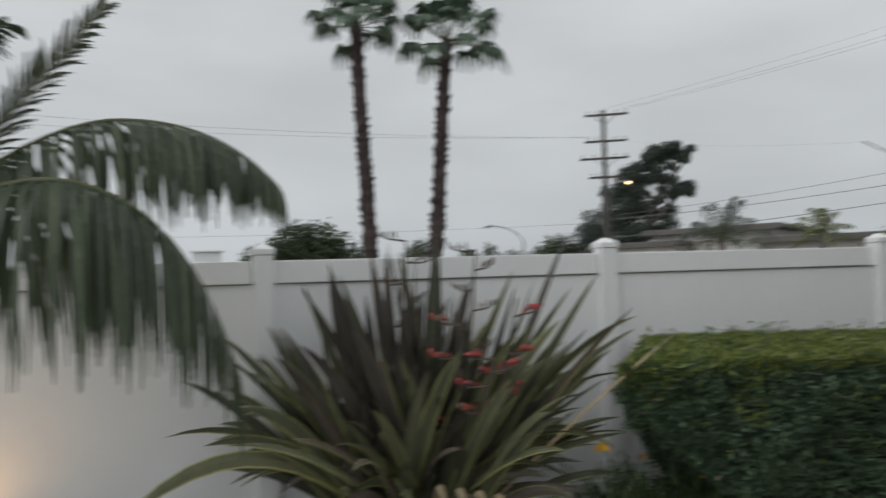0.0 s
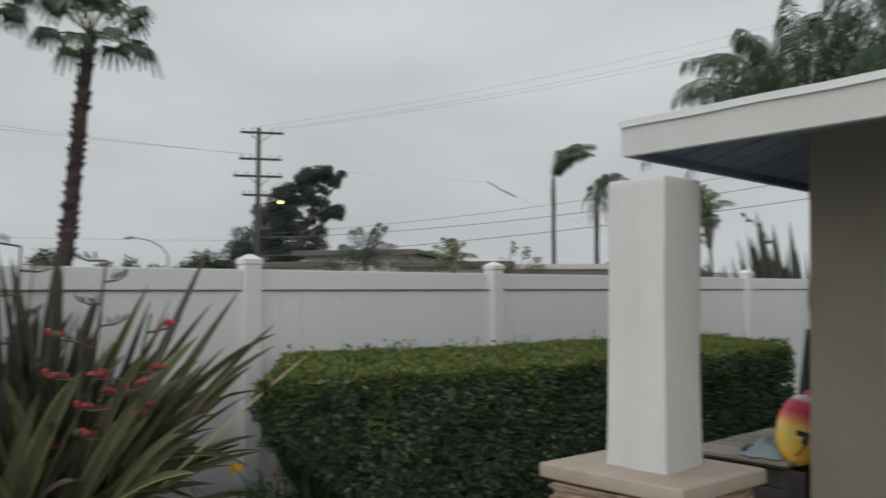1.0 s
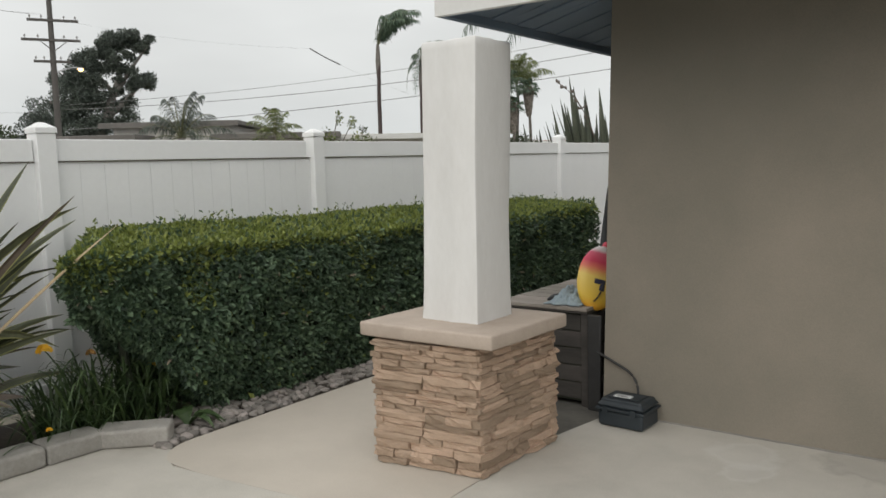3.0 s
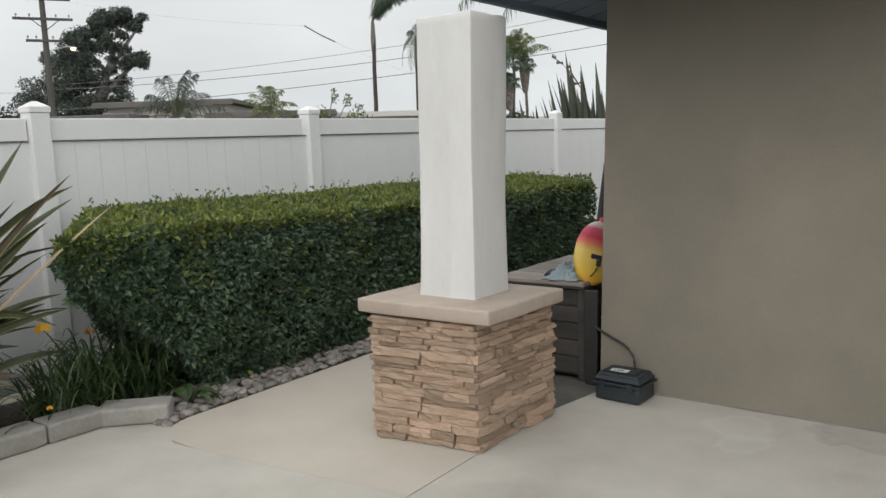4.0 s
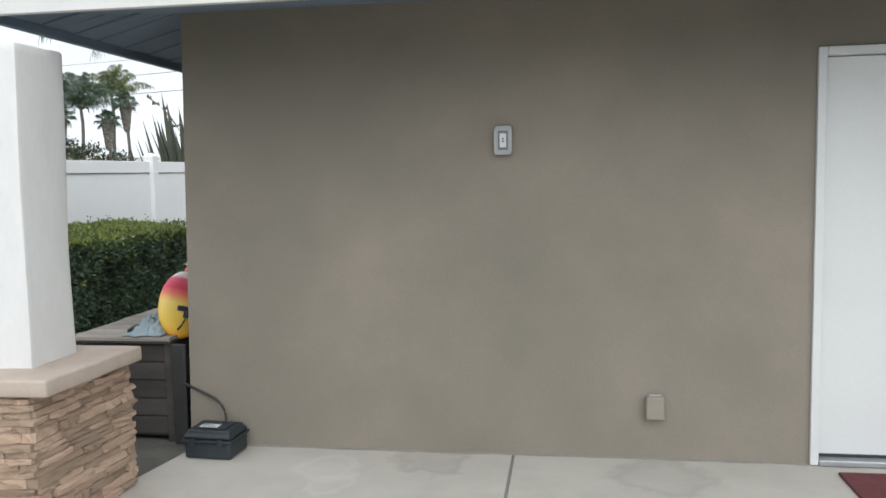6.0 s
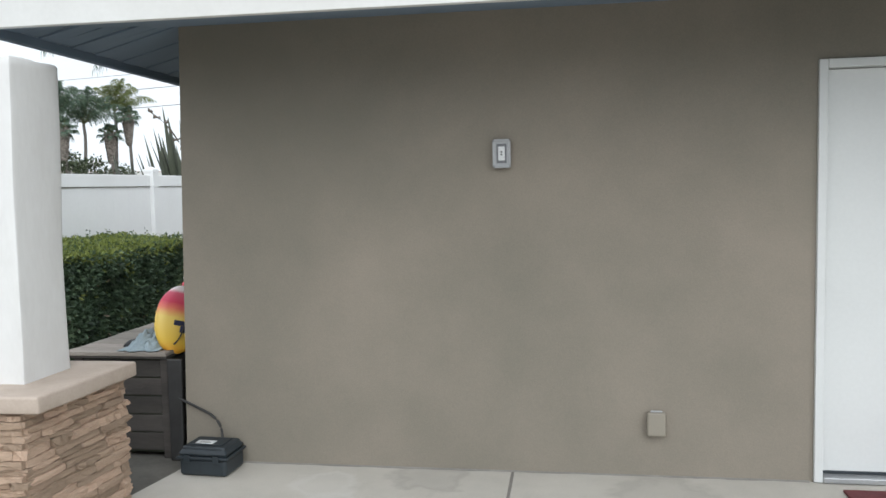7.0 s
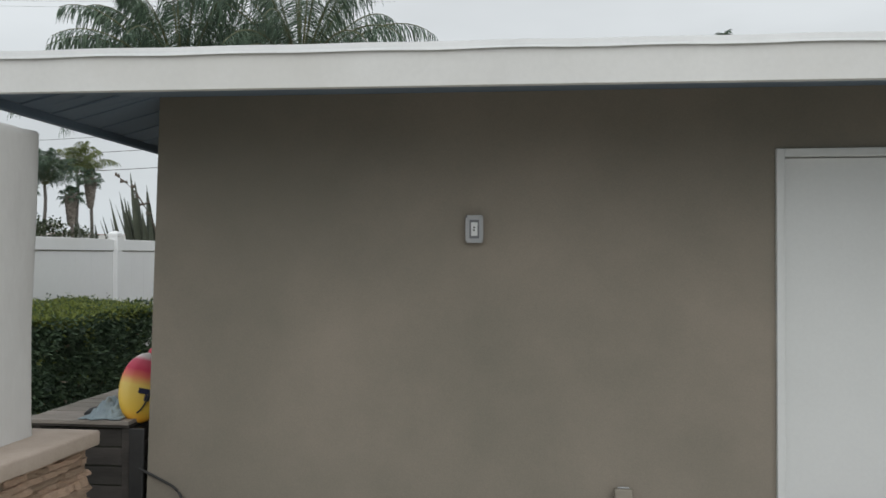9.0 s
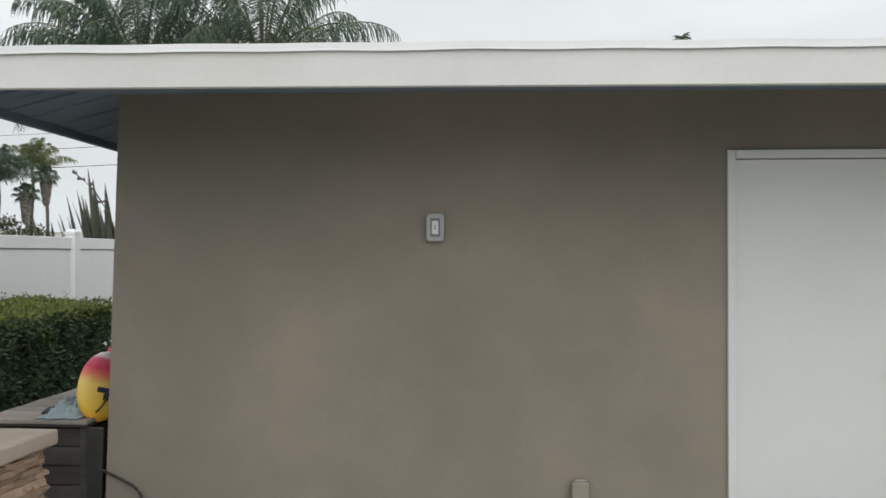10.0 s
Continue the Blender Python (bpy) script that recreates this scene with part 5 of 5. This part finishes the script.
# tall windblown feather palms down the street
feather_palm("tall feather palm with windblown crown", (-25.7, 30.40, -0.06), (-25.75, 30.45, 7.5), 0.11, 2.45, 24, 0.55, 2.8, (0.42, 0.36, 0.0), 62, 36, 0.05, bend=0.14, shaft=1.5, m_trunk=M_TRUNK, high=89, loose=0.35)
feather_palm("tall feather palm with dead fronds under a windblown crown", (-24.15, 31.85, -0.06), (-24.19, 31.90, 6.75), 0.12, 1.7, 20, 0.5, 2.6, (0.44, 0.38, 0.0), -50, 30, 0.05, bend=0.3, shaft=1.8, m_trunk=M_TRUNK, high=86, loose=0.35)
feather_palm("small grey-green feather palm in front of a low house", (-24.25, 17.75, -0.06), (-24.2, 17.73, 2.78), 0.16, 2.0, 18, 0.5, 2.6, (0.1, 0.1, 0), -5, pairs=34, width=0.035, m_leaf=M_EUC, high=84, loose=0.35, gaps=0.12)
feather_palm("small light green feather palm", (-22.1, 20.3, -0.06), (-22.1, 20.3, 2.85), 0.14, 1.25, 15, 0.36, 1.8, (-0.05, -0.05, 0), -10, pairs=26, width=0.035, m_leaf=M_SHRUB, high=84, loose=0.35)
# palms rising behind the house roof
feather_palm("feather palm with hanging fronds behind the roof", (-5.7, 15.2, -0.06), (-6.35, 15.1, 4.75), 0.15, 2.9, 44, 0.72, 3.2, (-0.05, 0, 0), 12, 60, 0.028, loose=0.5, gaps=0.1)
feather_palm("feather palm with dense crown behind the roof", (-4.15, 15.9, -0.06), (-4.2, 15.9, 5.15), 0.16, 3.3, 40, 0.78, 3.2, (0.0, 0, 0), 0, 60, 0.03, loose=0.5, gaps=0.1)
feather_palm("feather palm just showing above the roof", (3.62, 14.2, -0.06), (3.55, 14.2, 4.77), 0.12, 0.8, 10, 0.3, 1.2, pairs=18, width=0.04, low=-5)

# eucalyptus behind the utility pole
leafy_tree(
    "eucalyptus_tree", "large dark eucalyptus with open billowing crown", (-52.4, 29.8, -0.6),
    ([(0, 0, 0), (0.2, 0.3, 2.5), (0.6, 0.9, 5.0), (1.0, 1.8, 7.4), (1.4, 2.4, 9.4)], [0.55, 0.45, 0.36, 0.26, 0.15]),
    [([(0.5, 0.8, 4.5), (-0.4, -0.9, 6.2), (-0.6, -1.8, 7.2)], 0.24), ([(0.8, 1.4, 6.0), (1.6, 2.8, 7.6), (2.0, 3.6, 8.6)], 0.22), ([(0.4, 0.6, 3.6), (-0.8, -1.6, 4.8), (-1.2, -2.6, 5.4)], 0.22), ([(1.0, 1.8, 7.4), (1.8, 3.0, 9.6), (2.5, 3.8, 11.0)], 0.18), ([(1.1, 1.9, 7.8), (0.6, 1.0, 9.2), (0.4, 0.6, 9.8)], 0.16)],
    [((-0.6, -1.9, 5.9), (1.5, 1.6, 1.5), 1500), ((-0.9, -2.9, 5.1), (1.2, 1.0, 1.2), 800), ((0.3, -0.4, 6.9), (1.6, 1.7, 1.3), 1500), ((0.4, 0.7, 5.4), (1.7, 1.8, 1.3), 1400), ((0.6, 1.6, 4.6), (1.5, 1.4, 1.2), 900),
     ((0.4, 0.2, 9.0), (1.4, 1.5, 1.15), 1400), ((0.9, 1.2, 10.0), (1.4, 1.4, 1.05), 1500), ((1.3, 1.9, 11.2), (1.2, 1.2, 0.95), 1300), ((1.8, 2.9, 11.4), (1.0, 0.9, 0.75), 800), ((2.2, 3.7, 11.3), (0.7, 0.6, 0.7), 600),
     ((2.1, 3.5, 8.9), (1.0, 0.95, 0.75), 900), ((1.5, 2.6, 8.4), (0.9, 0.9, 0.6), 550), ((-0.2, -1.1, 8.4), (1.0, 0.9, 0.7), 550), ((0.1, -0.9, 4.4), (2.4, 2.6, 1.1), 1300), ((1.0, 2.0, 6.4), (1.3, 1.4, 1.2), 1300), ((1.1, 0.9, 7.9), (1.3, 1.4, 1.0), 1000), ((1.6, 2.4, 9.9), (1.0, 1.0, 0.8), 700)],
    M_EUC, 0.17, dense=3.2)
leafy_tree("round_tree", "low rounded dark tree beside the eucalyptus", (-54.4, 25.1, -0.06), ([(0, 0, 0), (0.1, 0, 1.4), (0, 0.1, 2.8)], [0.25, 0.2, 0.1]), [([(0, 0, 1.4), (0.5, 0.7, 3.0)], 0.1)], [((0, 0, 3.6), (1.5, 1.5, 1.35), 1700), ((0.3, 1.1, 3.2), (1.2, 1.0, 1.0), 800), ((0, -0.9, 3.0), (1.0, 0.9, 0.8), 500)], M_BUSH, 0.26)
leafy_tree("round_tree", "broad rounded green tree behind the fence", (-39.5, 4.4, -0.06), ([(0, 0, 0), (0, 0.1, 1.4), (0.1, 0, 2.6)], [0.3, 0.24, 0.12]), [([(0, 0, 1.4), (0.3, 1.2, 2.9)], 0.12), ([(0, 0, 1.4), (0.2, -1.2, 2.9)], 0.12)], [((0, 0.2, 3.5), (1.7, 1.9, 1.35), 2600), ((0, 1.7, 2.9), (1.3, 1.4, 1.0), 1300), ((0, -1.7, 2.8), (1.3, 1.4, 0.95), 1300), ((0.4, 0, 2.5), (1.7, 2.9, 0.9), 1500)], M_BUSH, 0.26)
leafy_tree("round_tree", "small dark tree low behind the fence", (-38.5, 10.2, -0.06), ([(0, 0, 0), (0, 0, 2.4)], [0.15, 0.08]), [([(0, 0, 1.5), (0.2, 0.4, 2.6)], 0.06)], [((0, 0, 2.9), (0.9, 0.85, 0.95), 1000), ((0, 0.5, 2.5), (0.7, 0.7, 0.6), 400)], M_BUSH, 0.18)
for bx, by, rz, n in ((-38.0, 12.6, 0.55, 420), (-37.6, 13.6, 0.8, 520), (-37.2, 14.7, 0.45, 360), (-36.6, 15.9, 0.6, 380)):
    leafy_tree("far_shrub", "distant dark shrub showing over the fence", (bx, by, -0.06), ([(0, 0, 0), (0, 0, 2.4)], [0.08, 0.05]), [([(0, 0, 1.4), (0.1, 0.2, 2.5)], 0.04)], [((0, 0, 2.75), (0.6, 0.55, rz), n)], M_BUSH, 0.16, "shrub")
for y, z in ((18.6, 2.75), (19.9, 2.6), (20.9, 2.5), (22.3, 2.35)):
    p = beyond(y, z)
    leafy_tree("far_shrub", "dark shrub under the far palms", (p.x, p.y, -0.06), ([(0, 0, 0), (0, 0, p.z - 0.3)], [0.08, 0.05]), [([(0, 0, 1.0), (0.1, 0.2, p.z - 0.2)], 0.04)], [((0, 0, p.z - 0.2), (0.55, 0.6, 0.42), 420)], M_BUSH, 0.13, "shrub")
leafy_tree("loose_shrub", "light green open shrub with tall shoots", (-20.9, 21.7, -0.06), ([(0, 0, 0), (0, 0, 2.2)], [0.08, 0.04]), [([(0, 0, 1.5), (0.25, 0.3, 3.2), (0.3, 0.4, 3.7)], 0.03), ([(0, 0, 1.5), (0.5, 0.6, 2.9), (0.7, 0.8, 3.5)], 0.03), ([(0, 0, 1.6), (-0.2, -0.2, 3.0)], 0.03)], [((0, 0, 2.4), (0.55, 0.6, 0.55), 420), ((0.3, 0.38, 3.45), (0.12, 0.14, 0.3), 60), ((0.65, 0.75, 3.3), (0.14, 0.14, 0.25), 60), ((0.9, 1.0, 2.6), (0.5, 0.5, 0.3), 160)], M_SHRUB, 0.12, "shrub")
leafy_tree("loose_shrub", "thin weedy shrub above the far roof", (-19.9, 22.55, -0.06), ([(0, 0, 0), (0, 0, 2.4)], [0.05, 0.03]), [([(0, 0, 2.3), (0.05, 0.05, 3.1)], 0.025)], [((0.05, 0.05, 3.05), (0.16, 0.16, 0.12), 40)], M_BUSH, 0.1, "shrub")


# upright sword-leaved plants just past the fence end
def sword_clump(at, n, h, spread, label, lean=(0, 0, 0)):
    t = thing("agave", label, "agave", at)
    for k in range(n):
        b = Build()
        a = k * 2.4 + rnd(-0.3, 0.3)
        o = Vector((math.cos(a), math.sin(a), 0)) * spread * (k / n) ** 0.6
        H = h * rnd(0.62, 1.06) * (1 - 0.2 * k / n)
        p0, p1, p2 = o * 0.25, o * 0.7 + Vector(lean) * 0.35 + Vector((0, 0, H * 0.5)), o * 1.25 + Vector(lean) + Vector((0, 0, H))
        s = Vector((-math.sin(a), math.cos(a), 0))
        nn = Vector((math.cos(a), math.sin(a), 0))
        rows = []
        for i, q in enumerate(arc(p0, p1, p2, 8)):
            u = i / 8
            w = 0.076 * (0.75 + 0.55 * u - 1.28 * u ** 3) + 0.002
            rows.append([q - s * w + nn * w * 0.35, q - nn * w * 0.3, q + s * w + nn * w * 0.35, q + nn * w * 0.12])
        b.grid(rows, 0, True)
        b.done("leaf", M_AGAVE, t)
    return t


ag = sword_clump((-5.20, 11.62, -0.06), 42, 2.80, 0.50, "tall grey-green sword-leaved agave behind the fence", (-0.22, -0.13, 0))
sword_clump((-5.80, 11.40, -0.06), 30, 2.26, 0.55, "grey-green sword-leaved agave leaning outward", (-0.20, -0.12, 0))
sword_clump((-5.0, 12.0, -0.06), 28, 2.85, 0.6, "tall grey-green sword-leaved agave behind the fence", (-0.15, -0.09, 0))
for p0, p1, p2 in (((0.25, 0.12, 0.2), (0.22, 0.12, 2.35), (-0.42, -0.25, 2.82)),):
    b = Build()
    pts = arc(p0, p1, p2, 14)
    b.tube(pts, [0.022 - 0.001 * i for i in range(15)], 6)
    for i in range(8, 15):
        for sg in (-1, 1):
            q = pts[i] + Vector((rnd(-0.05, 0.05), sg * rnd(0.04, 0.09), rnd(-0.02, 0.04)))
            b.tube([pts[i], q, q + Vector((0, 0, 0.035))], [0.012, 0.022, 0.008], 5)
    b.done("flower_stalk", M_STALK, ag, "dark seed-bearing flower stalk")

# ---- utility pole and wires ----
PX, PY = -43.96, 23.7
pole_t = thing("utility_pole", "weathered wooden utility pole with four crossarms", "utility pole", (PX, PY, -0.06))
b = Build()
b.tube([(0, 0, 0), (0, 0, 6), (0, 0, 12.24)], [0.19, 0.17, 0.13], 12)
b.done("shaft", M_POLE, pole_t, smooth=True)
U = Vector((0.47, 0.88, 0))
for z, l0, l1 in ((11.92, -1.2, 1.45), (10.26, -1.25, 1.35), (9.18, -1.6, 1.4), (8.0, -1.05, 0.85)):
    b = Build()
    a0, a1 = U * l0 + Vector((0.16, 0, z)), U * l1 + Vector((0.16, 0, z))
    s, h = Vector((0.88, -0.47, 0)) * 0.05, Vector((0, 0, 0.07))
    b.grid([[p - s - h, p + s - h, p + s + h, p - s + h] for p in (a0, a1)], 0, True)
    b.face([a0 - s - h, a0 - s + h, a0 + s + h, a0 + s - h])
    b.face([a1 - s - h, a1 + s - h, a1 + s + h, a1 - s + h])
    arm = b.done("crossarm", M_POLE, pole_t)
    for f in (0.06, 0.28, 0.72, 0.94):
        b = Build()
        p = a0.lerp(a1, f)
        b.tube([p + h, p + h + Vector((0, 0, 0.08)), p + h + Vector((0, 0, 0.10)), p + h + Vector((0, 0, 0.2))], [0.02, 0.02, 0.06, 0.04], 8)
        b.done("insulator", M_INSUL, arm)
    if z > 9 and z != 10.26:
        for sg in (-1, 1):
            b = Build()
            b.tube([U * sg * 0.75 + Vector((0.2, 0, z)), Vector((0.17, 0, z - 0.62))], [0.025, 0.025], 5)
            b.done("brace", M_POLE, arm)
b = Build()
b.tube(arc((0.1, 0.1, 7.42), (0.4, 0.7, 7.77), (0.62, 1.12, 7.72), 6), [0.03] * 7, 7)
la = b.done("lamp_arm", M_GALV, pole_t)
b = Build()
q = Vector((0.66, 1.2, 7.68))
b.tube([q + Vector((0, 0, 0.06)), q + Vector((0, 0, 0.02)), q - Vector((0, 0, 0.03))], [0.05, 0.16, 0.22], 12)
b.done("lamp_hood", M_GALV, la)
b = Build()
b.tube([q - Vector((0, 0, 0.031)), q - Vector((0, 0, 0.12)), q - Vector((0, 0, 0.16))], [0.14, 0.13, 0.06], 12)
b.done("lamp_lens", M_LAMP, la, "lit warm lamp lens")

FAR = "thin dark overhead line between poles"
arm_pts = [Vector((PX + 0.16, PY, 0)) + U * f for f in (-1.1, -0.5, 0.8, 1.3)]
for k, f in enumerate((0, 1)):
    p = arm_pts[k]
    wire("overhead_wire", (p.x, p.y, 10.5), (-49.0 + 0.2 * k, -30 - k, 13.5 - 0.9 * k), 0.9, 0.008, FAR)
wire("overhead_wire", (arm_pts[0].x, arm_pts[0].y, 5.1), (-49.6, -30, 5.2), 0.5, 0.008, FAR)
# high lines that run over the house
for k, z in enumerate((15.6, 15.0, 14.6)):
    p = arm_pts[k + 1]
    wire("overhead_wire", (p.x, p.y, 12.16), (-8.0 + 0.5 * k, 43.5, z + 1.3), 0.75, 0.0055, FAR)
# lower lines along the street to the north
for za, zb, r, s in ((5.55, 9.27, 0.012, 0.70), (5.31, 8.37, 0.017, 0.785), (4.16, 7.2, 0.019, 0.48)):
    wire("overhead_wire", (PX + 0.1, PY + 0.4, za), (-12.0, 43.0, zb), s, r, FAR)
b = Build()
b.tube([(-28.32, 28.34, 7.46), (-27.8, 28.85, 7.02), (-27.28, 29.36, 6.66)], [0.035, 0.03, 0.035], 6)
bar = thing("line_spacer", "short dark spacer bar hanging on an overhead line", "spacer bar", (0, 0, 0))
b.done("bar", M_WIRE, bar)
wire("overhead_wire", (-28.32, 28.34, 7.46), (PX + 0.2, PY + 0.3, 10.3), 0.3, 0.003, FAR)
wire("overhead_wire", (-27.28, 29.36, 6.66), (-23.0, 33.5, 4.2), 0.1, 0.003, FAR)

# ---- street lamp ----
sl = thing("street_lamp", "tall grey street lamp with a curved arm", "street lamp", (-41.52, 17.09, -0.06))
b = Build()
b.tube([(0, 0, 0), (0, 0, 3.9)], [0.09, 0.06], 9)
b.done("pole", M_GALV, sl, smooth=True)
b = Build()
b.tube(arc((0, 0, 3.9), (-0.12, -0.35, 4.75), (-0.62, -1.7, 4.88), 10), [0.05 - 0.002 * i for i in range(11)], 7)
ar = b.done("arm", M_GALV, sl, smooth=True)
b = Build()
b.tube([(-0.60, -1.62, 4.87), (-0.68, -1.85, 4.87), (-0.76, -2.1, 4.82)], [0.05, 0.09, 0.04], 8)
b.done("head", M_GALV, ar, smooth=True)


# ---- neighbouring houses ----
def low_house(label, c, yaw, w, d, h, m_wall, m_roof, wins, over=0.45, slope=0.0, thick=0.18):
    """A low flat-roofed house; its front faces the yard."""
    t = thing("house", label, "house", (c[0], c[1], -0.06))
    t.rotation_euler = (0, 0, radians(yaw))
    part("wall", bevelled(-w / 2, w / 2, 0, d, 0, h, 0), m_wall, t)
    bm = bevelled(-w / 2 - over, w / 2 + over, -over, d + over, h + 0.003, h + thick, 0.02, 1)
    for v in bm.verts:
        v.co.z += slope * v.co.x
    part("roof", bm, m_roof, t)
    part("fascia", bevelled(-w / 2 - over, w / 2 + over, -over - 0.03, -over - 0.002, h - 0.05, h + thick - 0.03, 0.004, 1), M_WHITE_PAINT if m_roof != M_ROOFING else M_ROOFING, t)
    for x0, x1, z0, z1 in wins:
        wn_ob = part("window", bevelled(x0, x1, -0.03, -0.002, z0, z1, 0.006, 1), M_GLASS_DARK, t)
        for fx0, fx1, fz0, fz1 in ((x0 - 0.05, x0, z0 - 0.05, z1 + 0.05), (x1, x1 + 0.05, z0 - 0.05, z1 + 0.05), (x0, x1, z1, z1 + 0.05), (x0, x1, z0 - 0.05, z0)):
            part("window_frame", bevelled(fx0, fx1, -0.05, -0.003, fz0, fz1, 0, 1), M_WHITE_PAINT, wn_ob)
    return t


low_house("low pale house with grey flat roof", (-28.7, 20.5), 37, 4.9, 7, 3.55, M_HOUSE1, M_ROOFING, ((-2.4, -1.2, 1.7, 2.7), (0.6, 1.9, 1.7, 2.7)))
low_house("low pale shed with dark roof edge", (-30.2, 17.6), 33, 3.6, 4, 3.0, M_HOUSE1, M_ROOFING, ((-0.6, 0.6, 1.6, 2.3),), 0.3)
low_house("low pale house extension with grey roof", (-24.6, 22.6), 42, 4.4, 5, 2.95, M_HOUSE1, M_ROOFING, ((-1.0, 0.4, 1.4, 2.2),), 0.4)
low_house("long low pale house with flat grey roof", (-22.5, 27.0), 48, 9.5, 7, 2.88, M_HOUSE1, M_ROOFPALE, ((-3, -1.8, 1.2, 2.2), (1.2, 2.6, 1.2, 2.2)), 0.5)
low_house("far house with terracotta roof", (-21.5, 36.0), 55, 9.0, 7, 2.3, M_HOUSE1, M_TILE_ROOF, ((-2, -0.8, 1.0, 1.8), (1, 2.2, 1.0, 1.8)), 0.6, 0.0, 0.5)
low_house("white flat-roofed house behind the fence", (-40.5, -1.3), 88, 9.5, 7, 2.75, M_HOUSE1, M_FLASH, ((-3, -1.4, 1.2, 2.2),), 0.4)
rv = thing("roof_vent", "white rooftop ventilation unit on a far house", "roof vent", (-41.5, -0.2, 2.87))
part("body", bevelled(-0.5, 0.5, -0.7, 0.7, 0, 0.62, 0.04), M_FLASH, rv)
part("lid", bevelled(-0.6, 0.6, -0.8, 0.8, 0.622, 0.72, 0.03), M_FLASH, rv)

# ---- pieces: ledger stones of the plinth ----
random.seed(21)


def stone_mesh(k):
    """A rough split stone in a unit box, front towards -y."""
    bm = bmesh.new()
    bmesh.ops.create_cube(bm, size=1)
    bmesh.ops.subdivide_edges(bm, edges=[e for e in bm.edges if abs(e.verts[0].co.x - e.verts[1].co.x) > 0.5], cuts=3)
    bmesh.ops.bisect_plane(bm, geom=bm.verts[:] + bm.edges[:] + bm.faces[:], plane_co=(0, 0, 0.1), plane_no=(0, 0, 1))
    for v in bm.verts:
        if v.co.y < 0:
            v.co.y += 0.34 * noise.noise((v.co.x * 3.4 + k * 3, v.co.z * 2.6, k)) + (0.08 if abs(v.co.x) > 0.49 else 0)
            v.co.z *= 1 + 0.12 * noise.noise((v.co.x * 3, k, 7)) - (0.06 if abs(v.co.x) > 0.49 else 0)
            v.co.x *= 0.985
    me = bpy.data.meshes.new("stone")
    bm.to_mesh(me)
    bm.free()
    me.materials.append(M_STONE)
    return me


STONES = [stone_mesh(k) for k in range(14)]
faces = []
for p, q in zip(FOOT, FOOT[1:] + FOOT[:1]):
    along = (q - p).normalized()
    faces.append((p, along, Vector((along.y, -along.x, 0)), (q - p).length))
rows_z = [0.004]
while rows_z[-1] < CZ - 0.03:
    rows_z.append(min(CZ - 0.003, rows_z[-1] + random.choice((0.026, 0.032, 0.038, 0.046))))
for fi, (o, u, nrm, L) in enumerate(faces):
    ang = math.atan2(u.y, u.x)
    if L > 0:
        for ri, (z0, z1) in enumerate(zip(rows_z, rows_z[1:])):
            s = -0.018 if (ri + fi) % 2 else 0.0
            end = L + (0.018 if (ri + fi) % 2 == 0 else 0.0)
            while s < end - 0.02:
                w = min(rnd(0.10, 0.30), end - s)
                if end - s - w < 0.05:
                    w = end - s
                proud = rnd(0.006, 0.030)
                c = o + u * (s + w / 2) + nrm * (proud - 0.045) / 2 + Vector((0, 0, (z0 + z1) / 2))
                st = new("stone", random.choice(STONES))
                st.parent = plinth
                st.matrix_basis = Matrix.Translation(c - Vector((ox, oy, 0))) @ Matrix.Rotation(ang, 4, "Z") @ Matrix.Diagonal((w - 0.003, 0.045 + proud, z1 - z0 - 0.003, 1))
                s += w

# ---- pieces: river pebbles ----


def pebble_mesh(k):
    bm = bmesh.new()
    bmesh.ops.create_icosphere(bm, subdivisions=1, radius=0.5)
    for v in bm.verts:
        v.co *= 1 + 0.28 * noise.noise(v.co * 1.8 + Vector((k * 3.1, 0, 0)))
    me = bpy.data.meshes.new("pebble")
    bm.to_mesh(me)
    bm.free()
    me.materials.append(M_PEBBLE)
    me.polygons.foreach_set("use_smooth", [True] * len(me.polygons))
    return me


PEBBLES = [pebble_mesh(k) for k in range(10)]
pebble_bed = thing("pebble_bed", "strip of grey river pebbles between walkway and hedge", "pebbles", (-3.75, 3.0, -0.02))
far = Build()
n_near = 0
for k in range(1500):
    y = 2.80 + 7.0 * random.random() ** 1.5
    x = rnd(-4.02, -3.56) if y > 3.08 else rnd(-3.72, -3.42)
    if y < 3.08 and math.hypot((x + 3.25) / 0.31, (y - 2.98) / 0.35) < 1:
        continue
    d = rnd(0.035, 0.085)
    m_p = Matrix.Translation((x + 3.75, y - 3.0, d * 0.22 + 0.012 * random.random())) @ Euler((rnd(-0.3, 0.3), rnd(-0.3, 0.3), rnd(0, 6.3))).to_matrix().to_4x4() @ Matrix.Diagonal((d * 1.25, d * 0.9, d * 0.6, 1))
    if y < 5.2 and n_near < 290:
        pb = new("pebble", random.choice(PEBBLES))
        pb.parent = pebble_bed
        pb.matrix_basis = m_p
        n_near += 1
    else:
        me_p = random.choice(PEBBLES)
        k0 = len(far.v)
        far.v.extend(tuple(m_p @ v.co) for v in me_p.vertices)
        for p in me_p.polygons:
            far.f.append(tuple(k0 + i for i in p.vertices))
            far.s.append(0)
rest = far.done("pebble_rest", M_PEBBLE_FAR, pebble_bed, "joined rest of the grey pebbles", True)
tagged(rest, kind="stuff")
